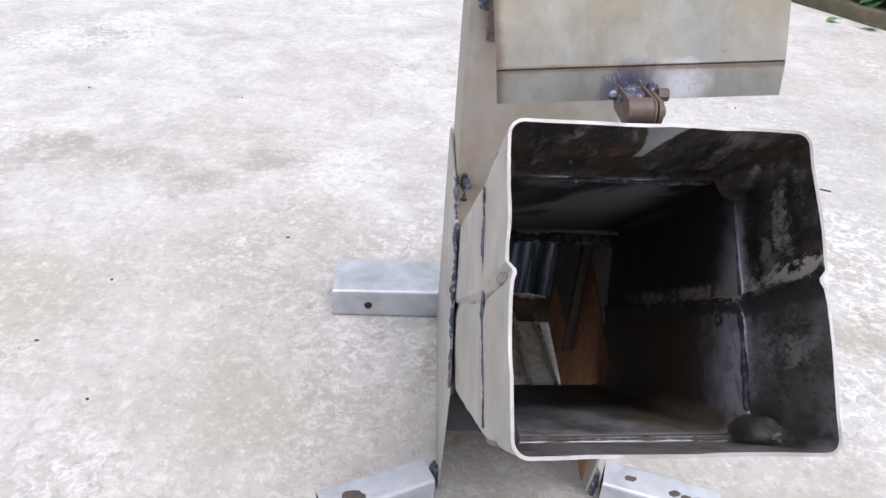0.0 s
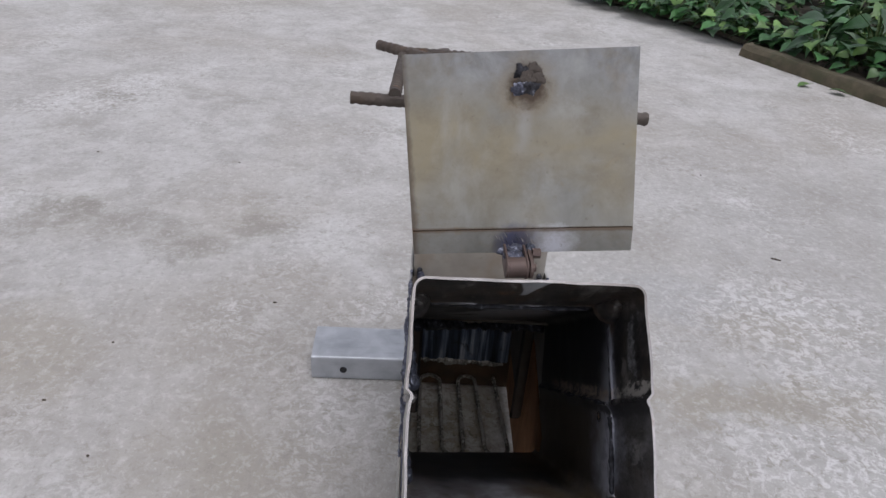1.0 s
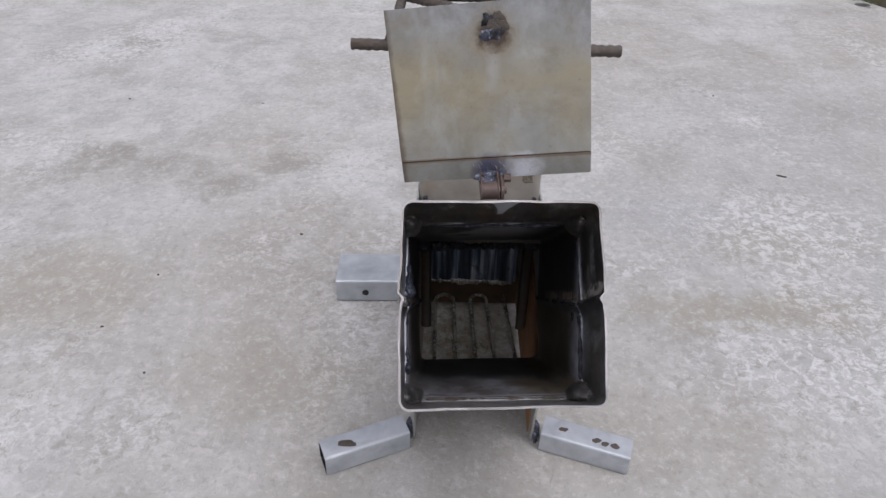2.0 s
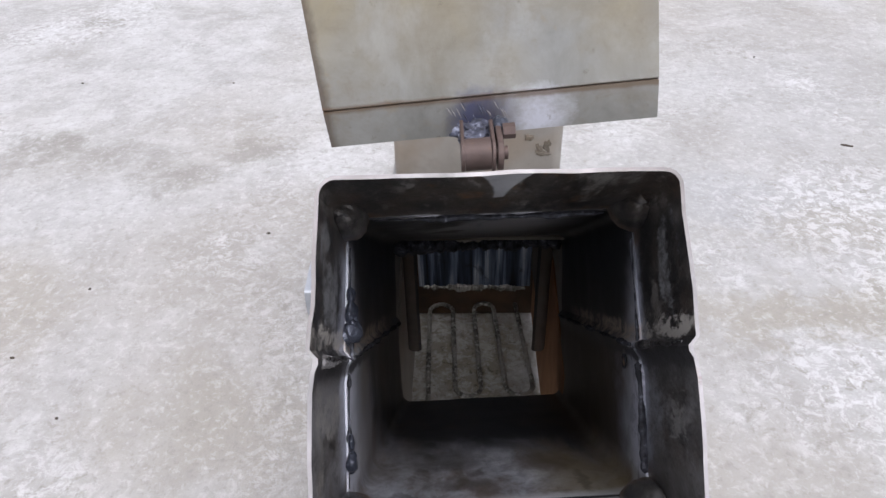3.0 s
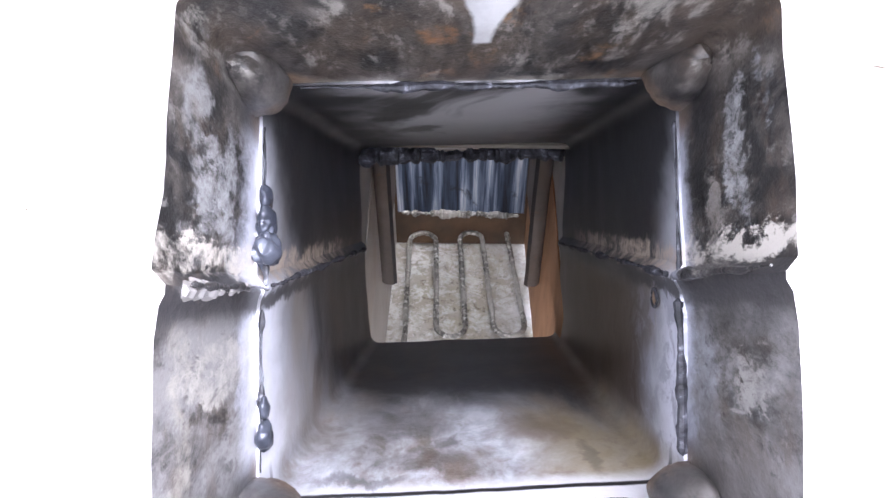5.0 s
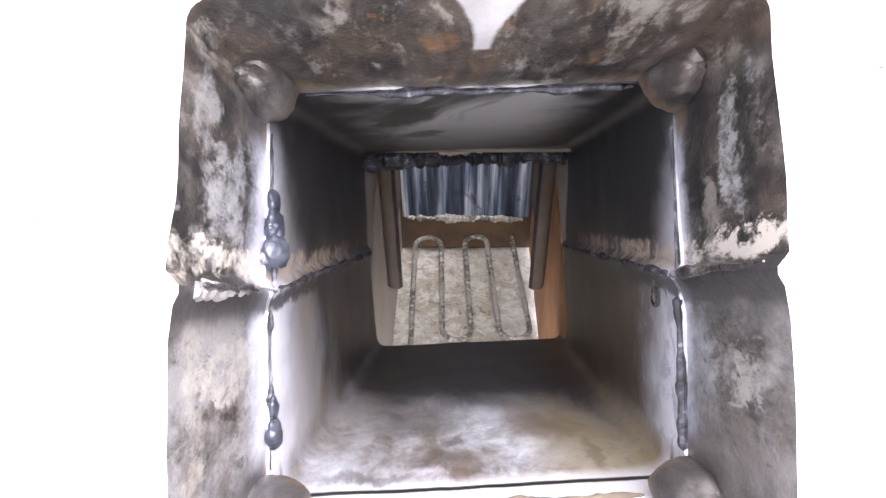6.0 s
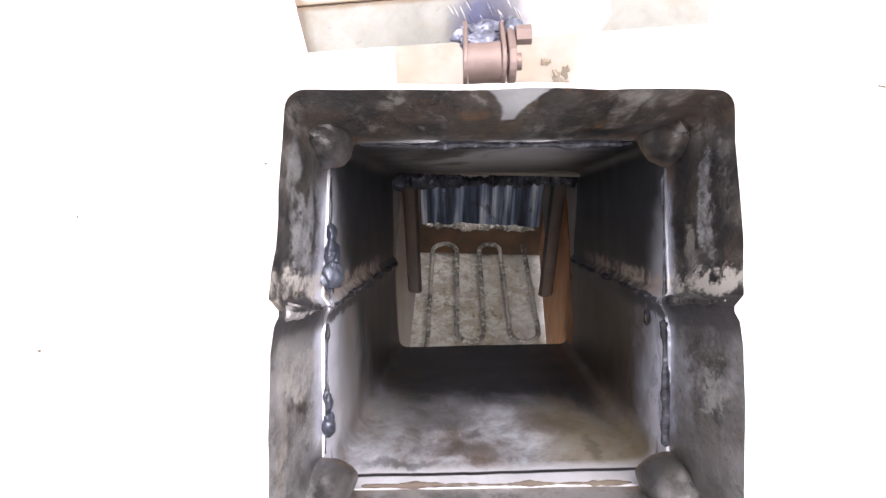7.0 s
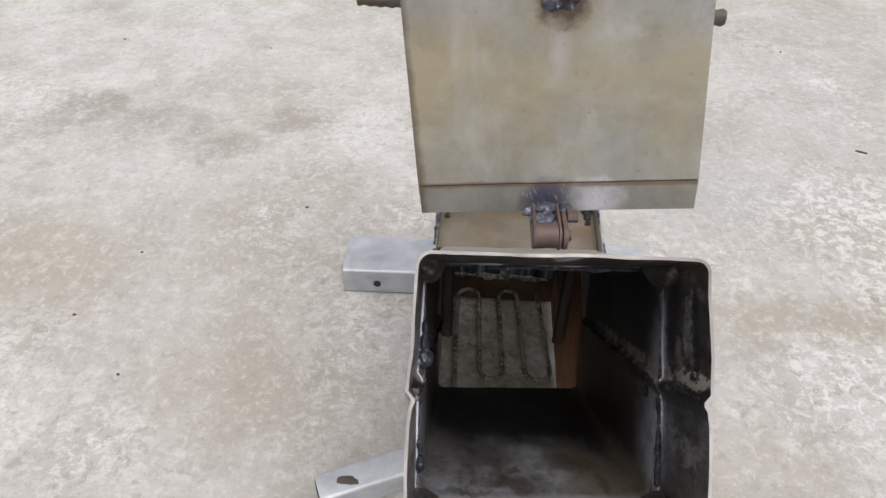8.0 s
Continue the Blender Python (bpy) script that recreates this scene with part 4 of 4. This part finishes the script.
leg_l = on_stove("leg", box_leg((-0.1905, 0.2440, 0), (-0.0845, 0.2885, 0), 0.034, 0.034), (M_GALV, M_SOOT, M_EDGE), "short splayed galvanised box-section leg", smooth=True)
on_stove("burn_mark", lump((-0.159, 0.2545, 0.0342), (0.012, 0.006, 0.0014), 50, 0.5), M_REBAR, "rusty burn mark", leg_l)
leg_r = on_stove("leg", box_leg((0.2105, 0.2460, 0), (0.1005, 0.2870, 0), 0.036, 0.034), (M_GALV, M_SOOT, M_EDGE), "short splayed galvanised box-section leg", smooth=True)
for i, (x, y) in enumerate(((0.126, 0.284), (0.167, 0.265), (0.178, 0.260), (0.189, 0.256))):
    on_stove("burn_mark", lump((x, y - 0.007, 0.0342), (0.006, 0.004, 0.001), 52 + i, 0.6), M_REBAR, "", leg_r)

# grate: one wire bent to and fro
gz, far, close = 0.020, 0.576, 0.417


def hairpins():
    path = [(-0.0457, 0.37, gz)]
    xs_far = [(-0.0437, -0.0133), (0.0144, 0.0405)]
    xs_near = [(-0.0133, 0.0166), (0.0456, 0.0775)]
    for (fa, fb), (na, nb) in zip(xs_far, xs_near):
        r = (fb - fa) / 2
        path += [((fa + fb) / 2 - r * math.cos(radians(a)), far - r + r * math.sin(radians(a)), gz) for a in range(0, 181, 20)]
        r = (nb - na) / 2
        path += [((na + nb) / 2 - r * math.cos(radians(a)), close + r - r * math.sin(radians(a)), gz - 0.004) for a in range(0, 181, 20)]
    return path + [(0.0695, 0.574, gz)]


on_stove("grate_wire", rod(hairpins(), 0.0028, 8, 0.0008), M_WIRE, "wire grate bent in hairpins", smooth=True)

# lid: folded sheet leaning back over its hinge
LBL, LBR, LTL, LTR = Vector((-0.0732, 0.1482, 0.4851)), Vector((0.0757, 0.1436, 0.4986)), Vector((-0.0875, 0.182, 0.6135)), Vector((0.065, 0.183, 0.628))
lid = on_stove("lid", bmesh.new(), M_LID, "raised sheet-metal lid with yellow heat tint and folded lower edge")
lid_face = bmesh.new()
nrm = (LBR - LBL).cross(LTL - LBL).normalized()
rows = []
for v in (0, 0.07, 0.127, 0.131, 0.135, 0.2, 0.35, 0.5, 0.65, 0.8, 0.92, 1):
    row = []
    for i in range(13):
        u = i / 12
        p = LBL.lerp(LBR, u).lerp(LTL.lerp(LTR, u), v)
        bend = 0.0040 * max(0, 0.131 - v) / 0.131
        groove = 0.0014 if v == 0.131 else 0.0
        row.append(p - nrm * (bend + groove) + nrm * 0.0012 * noise.noise(p * 14))
    rows.append(row)
fr = [[lid_face.verts.new(p) for p in r] for r in rows]
bk = [[lid_face.verts.new(p - nrm * 0.0018) for p in r] for r in rows]
for a, b in zip(range(len(fr) - 1), range(1, len(fr))):
    for i in range(12):
        lid_face.faces.new((fr[a][i], fr[a][i + 1], fr[b][i + 1], fr[b][i]))
        lid_face.faces.new((bk[a][i], bk[b][i], bk[b][i + 1], bk[a][i + 1]))
    for i in (0, 12):
        lid_face.faces.new((fr[a][i], fr[b][i], bk[b][i], bk[a][i]))
# upper and lower edges carry their white highlight as a pale colour
for k in (0, -1):
    for i in range(12):
        lid_face.faces.new((fr[k][i], fr[k][i + 1], bk[k][i + 1], bk[k][i])).material_index = 1
lid.data.materials.append(M_BRIGHT)
bmesh.ops.recalc_face_normals(lid_face, faces=lid_face.faces)
lid_face.to_mesh(lid.data)
lid_face.free()


def on_lid(u, v, h=0.0):
    return LBL.lerp(LBR, u).lerp(LTL.lerp(LTR, u), v) + nrm * h


side = 1 if nrm.y < 0 else -1
rng_weld = random.Random(3)
for i, (u, v, a) in enumerate(((0.50, 0.90, 0.0055), (0.545, 0.905, 0.0055), (0.49, 0.82, 0.0050), (0.535, 0.825, 0.0055), (0.575, 0.87, 0.004), (0.52, 0.86, 0.006))):
    on_stove("weld_blob", lump(on_lid(u, v, 0.0006 * side), (a, a * 0.16, a * 0.9), 60 + i, 0.6, 260, 4), M_CRUST if i in (0, 3) else M_WELD if i == 2 else M_REBAR, "burnt spot weld", lid)
for i in range(16):
    u, v = 0.385 + 0.20 * rng_weld.random(), 0.015 + 0.075 * rng_weld.random()
    on_stove("weld_spatter", bead([on_lid(u, v, 0.0008 * side), on_lid(u - 0.012, v + 0.02 + 0.02 * rng_weld.random(), 0.0008 * side)], 0.0004, 0.8, 70 + i), M_EDGE if i % 3 else M_WELD, "", lid)

# hinge between lid and rim
HC = Vector((-0.0054, 0.1230, 0.4945))
hinge = on_stove("hinge", rod([HC + Vector((-0.0064, 0, -0.0003)), HC + Vector((0.0050, 0, 0.0004))], 0.0069, 18, 0.0003), M_HINGE, "rust-brown barrel hinge", smooth=True)


def lug(x, thick, r):
    """A flat ear round the pin, reaching up to the lid."""
    pts = [(r * math.cos(radians(a)), r * math.sin(radians(a))) for a in range(110, 311, 20)]
    ring = [HC + Vector((x, q[0], q[1])) for q in pts] + [HC + Vector((x, 0.018, -0.006)), HC + Vector((x, 0.024, 0.001)), HC + Vector((x, 0.020, 0.0065))]
    return plate(ring, thick, (1, 0, 0), 0.0004)


for x, thick, r in ((-0.0080, 0.0016, 0.0074), (0.0050, 0.0016, 0.0074), (0.0074, 0.0026, 0.0070)):
    on_stove("lug", lug(x, thick, r), M_HINGE, "", hinge, True)
on_stove("pin", rod([HC + Vector((-0.0079, 0, 0)), HC + Vector((0.0120, 0, 0.0005))], 0.0030, 10), M_HINGE, "", hinge, True)
on_stove("stub", rod([HC + Vector((0.0105, 0.010, 0.0055)), HC + Vector((0.0158, 0.010, 0.0058))], 0.0034, 6), M_HINGE, "", hinge)
on_stove("saddle", lump(HC + Vector((-0.0008, 0.0095, 0.0030)), (0.0066, 0.0060, 0.0034), 80, 0.45, 260, 4), M_WELD, "grey weld saddle over the barrel", hinge, True)
on_stove("weld_blob", lump(HC + Vector((0.0, 0.0185, 0.0015)), (0.0100, 0.0045, 0.0042), 81, 0.5, 260, 4), M_WELD, "shiny blue weld", hinge, True)
on_stove("weld_blob", lump(HC + Vector((0.0095, 0.0165, 0.0035)), (0.0040, 0.0040, 0.0050), 82, 0.45, 260, 4), M_BLOB, "", hinge, True)

# pot rest: ribbed reinforcing bars over the chimney
PZ = 0.516
for path in ([(-0.135, 0.376, PZ + 0.003), (0.141, 0.353, PZ + 0.006)], [(-0.090, 0.556, PZ + 0.001), (0.082, 0.548, PZ + 0.001)], [(-0.088, 0.560, PZ - 0.001), (-0.094, 0.370, PZ + 0.010)],
             [(-0.118, 0.573, PZ + 0.003), (0.10, 0.366, PZ + 0.013)], [(0.136, 0.567, PZ + 0.004), (-0.06, 0.42, PZ - 0.004)]):
    on_stove("pot_rest_bar", rod(path, 0.0056, 10, 0.0007, 0.0006, 0.0085), M_REBAR, "ribbed rusty reinforcing bar", smooth=True)

for x, y in ((-0.055, 0.4185), (0.06, 0.4185), (-0.055, 0.5835), (0.06, 0.5835)):
    on_stove("pot_rest_post", turned(rod([(x, y, 0.440), (x, y, PZ)], 0.0052, 10, 0.0006, 0.0009, 0.0085)), M_REBAR, smooth=True)

# ---------------------------------------------------------------- yard edge and garden bed
def kerb():
    a, b = Vector((1.36, 2.81, 0)), Vector((4.975, -5.386, 0))
    d = (b - a).normalized()
    side_ = Vector((-d.y, d.x, 0))
    if side_.x < 0:
        side_ = -side_
    bm = bmesh.new()
    n = 130
    rows_ = []
    for k in range(n + 1):
        c = a.lerp(b, k / n)
        row = []
        for w, z in ((0.0, -0.02), (0.002, 0.028), (0.018, 0.046), (0.06, 0.050), (0.085, 0.036), (0.085, -0.02)):
            p = c + side_ * w + Vector((0, 0, z))
            row.append(bm.verts.new(p + noise.noise_vector(p * 9) * 0.007 + noise.noise_vector(p * 35) * 0.0025))
        rows_.append(row)
    for r0, r1 in zip(rows_, rows_[1:]):
        for i in range(5):
            bm.faces.new((r0[i], r0[i + 1], r1[i + 1], r1[i]))
    bm.faces.new(rows_[0])
    bm.faces.new(rows_[-1][::-1])
    tagged(part("kerb", bm, M_KERB, smooth=True), "low mossy brown stone kerb edging a garden bed", "kerb", kind="structure")
    bm = bmesh.new()
    rim_ = [(1.46, 2.78), (1.47, 2.90), (1.30, 3.35), (0.92, 3.95), (0.01, 5.25), (-1.3, 7.2), (14, 7.2), (14, -5.4), (5.08, -5.4)]
    top = [bm.verts.new((x, y, 0.012)) for x, y in rim_]
    bm.faces.new(top)
    ret = bmesh.ops.extrude_face_region(bm, geom=bm.faces[:])
    for v in ret["geom"]:
        if isinstance(v, bmesh.types.BMVert):
            v.co.z += 0.02
    tagged(part("garden_soil", bm, M_SOIL), "dark bare soil of a planted garden bed", "soil", kind="structure")


kerb()


def leaf_mesh(name, length, width, droop, material):
    """Heart-shaped pointed leaf, folded along the midrib, base at the origin, tip along +y."""
    bm = bmesh.new()
    sections = ((-0.10, 0.20), (0.0, 0.40), (0.14, 0.52), (0.32, 0.47), (0.52, 0.40), (0.70, 0.22), (0.86, 0.10))
    rows_ = []
    for t, w in sections:
        z = -droop * t * t * length
        row = []
        for f in (-1, -0.5, 0, 0.5, 1):
            notch = 0.10 * (1 - abs(f)) if t < 0 else 0.0
            row.append(bm.verts.new((f * w * width, (t + notch) * length, z + 0.16 * width * abs(f) - 0.10 * width * f * f)))
        rows_.append(row)
    tip = bm.verts.new((0, length, -droop * length))
    for r0, r1 in zip(rows_, rows_[1:]):
        for i in range(4):
            bm.faces.new((r0[i], r0[i + 1], r1[i + 1], r1[i]))
    for i in range(4):
        bm.faces.new((rows_[-1][i], rows_[-1][i + 1], tip))
    me = bpy.data.meshes.new(name)
    bm.to_mesh(me)
    bm.free()
    me.materials.append(material)
    for p in me.polygons:
        p.use_smooth = True
    return me


LEAVES = [leaf_mesh("leaf", 0.095, 0.09, 0.35, M_LEAF), leaf_mesh("leaf", 0.075, 0.08, 0.5, M_YOUNG), leaf_mesh("leaf", 0.055, 0.055, 0.3, M_DARKLEAF), leaf_mesh("leaf", 0.11, 0.10, 0.6, M_DARKLEAF)]
rng = random.Random(7)


def bed_plant(height, count, label):
    plant = tagged(empty("bed_plant"), label, "plant", "broad-leaved plants in the garden bed")
    stems = bmesh.new()
    spots = []
    for i in range(count):
        a = math.tau * (i * 0.382 + rng.random() * 0.1)
        h = height * (0.35 + 0.75 * rng.random())
        r = 0.05 + 0.13 * rng.random()
        spots.append((a, h, r))
        p0, p1, p2 = Vector((0, 0, 0)), Vector((math.cos(a) * r * 0.4, math.sin(a) * r * 0.4, h * 0.7)), Vector((math.cos(a) * r, math.sin(a) * r, h))
        ring = None
        for p in (p0, p1, p2):
            cur = [stems.verts.new(p + Vector((math.cos(q) * 0.003, math.sin(q) * 0.003, 0))) for q in (0, 2.1, 4.2)]
            if ring:
                for j in range(3):
                    stems.faces.new((ring[j], ring[(j + 1) % 3], cur[(j + 1) % 3], cur[j]))
            ring = cur
    part("stem", stems, M_STEM, plant)
    for a, h, r in spots:
        ob = new("leaf", LEAVES[rng.randrange(4)])
        ob.parent = plant
        ob.matrix_basis = pose(math.cos(a) * r, math.sin(a) * r, h, rng.uniform(-30, 25), rng.uniform(-30, 30), math.degrees(a) - 90 + rng.uniform(-40, 40))
    return plant


kinds = [bed_plant(0.18, 24, "leafy green plant with broad pointed leaves in a garden bed"), bed_plant(0.25, 26, "leafy green plant with broad pointed leaves in a garden bed"),
         bed_plant(0.12, 18, "low green plant with broad leaves at the bed edge"), bed_plant(0.30, 27, "taller leafy green plant in a garden bed")]


def bed_edge(y):
    """x of the bed's edge at a distance y."""
    if y < 2.74:
        return 1.49 + (2.74 - y) * 0.44
    return 1.55 - (y - 2.74) * 0.68


places = []
for k in range(18):
    y = 1.85 + k * 0.13
    places.append((bed_edge(y) + 0.08 + 0.07 * rng.random(), y + 0.05 * rng.random(), 2 if k % 3 else 0))
for k in range(22):
    y = 2.80 + k * 0.085
    places.append((bed_edge(y) + 0.06 + 0.10 * rng.random(), y, 2))
for k in range(74):
    y = 1.9 + 3.6 * rng.random()
    places.append((bed_edge(y) + 0.30 + 2.2 * rng.random() ** 1.3, y, rng.randrange(4)))
used = set()
for x, y, k in places:
    sc = rng.uniform(0.75, 1.15) * (0.68 if x < bed_edge(y) + 0.2 else 1.0)
    m = pose(x, y, 0.03, 0, 0, rng.uniform(0, 360))
    if k in used:
        ob = copy_thing(kinds[k], m)
    else:
        used.add(k)
        ob = kinds[k]
        ob.matrix_basis = m
    ob.scale = (sc, sc, sc)

# far mass of leaves behind the bed
mass = bmesh.new()
for i in range(6500):
    y = rng.uniform(-3.0, 7.2)
    x = bed_edge(y) + 0.12 + rng.random() * 3.5
    z = 0.03 + rng.random() * (0.12 + 0.10 * min(1, (x - bed_edge(y))) + 0.03 * max(0, y - 3))
    L = rng.uniform(0.035, 0.09)
    m = pose(x, y, z, rng.uniform(-40, 40), rng.uniform(-40, 40), rng.uniform(0, 360))
    vs = [mass.verts.new(m @ Vector(p)) for p in ((0, -0.1 * L, 0), (0.42 * L, 0.2 * L, 0.08 * L), (0.25 * L, 0.65 * L, 0.04 * L), (0, L, -0.15 * L), (-0.25 * L, 0.65 * L, 0.04 * L), (-0.42 * L, 0.2 * L, 0.08 * L))]
    mass.faces.new((vs[0], vs[1], vs[2], vs[3]))
    mass.faces.new((vs[0], vs[3], vs[4], vs[5]))
tagged(part("undergrowth", mass, M_DARKLEAF), "dense dark green undergrowth filling the garden bed", "undergrowth", kind="stuff")


# ---------------------------------------------------------------- small things on the concrete
def fallen_leaf(x, y, turn, L, lift):
    ob = part("fallen_leaf", rod([(0, 0, 0.004), (0, -0.4 * L, 0.004)], 0.0012, 5), M_STEM)
    leaf = new("leaf_blade", LEAVES[1])
    leaf.parent = ob
    leaf.matrix_basis = pose(0, 0, 0.004, lift, 8, 0) @ Matrix.Diagonal((L / 0.075, L / 0.075, L / 0.075, 1))
    ob.matrix_basis = pose(x, y, 0.008, 0, 0, turn)
    tagged(ob, "single green leaf lying on the concrete by the kerb", "leaf", "leaves on the concrete")


fallen_leaf(1.555, 2.28, 70, 0.055, 28)
fallen_leaf(1.46, 2.38, 100, 0.05, 5)
tagged(part("twig", rod([(0.713, 1.019, 0.002), (0.722, 1.014, 0.003), (0.732, 1.011, 0.002)], 0.0018, 6, 0.0008), M_TWIG), "small dark broken twig lying on the concrete", "twig")
for i, (x, y) in enumerate(((-0.479, 0.412), (-0.49, 1.379), (-0.841, 1.401), (-0.533, 0.651), (-0.58, 0.514), (-0.30, 0.78), (0.712, 1.453))):
    tagged(part("pebble", lump((x, y, 0.0015), (0.0022 + 0.0006 * (i % 3), 0.0018, 0.0015), 90 + i, 0.4, 200), M_TWIG), "tiny dark grit stone lying on the concrete", "pebble", "grit stones on the concrete")
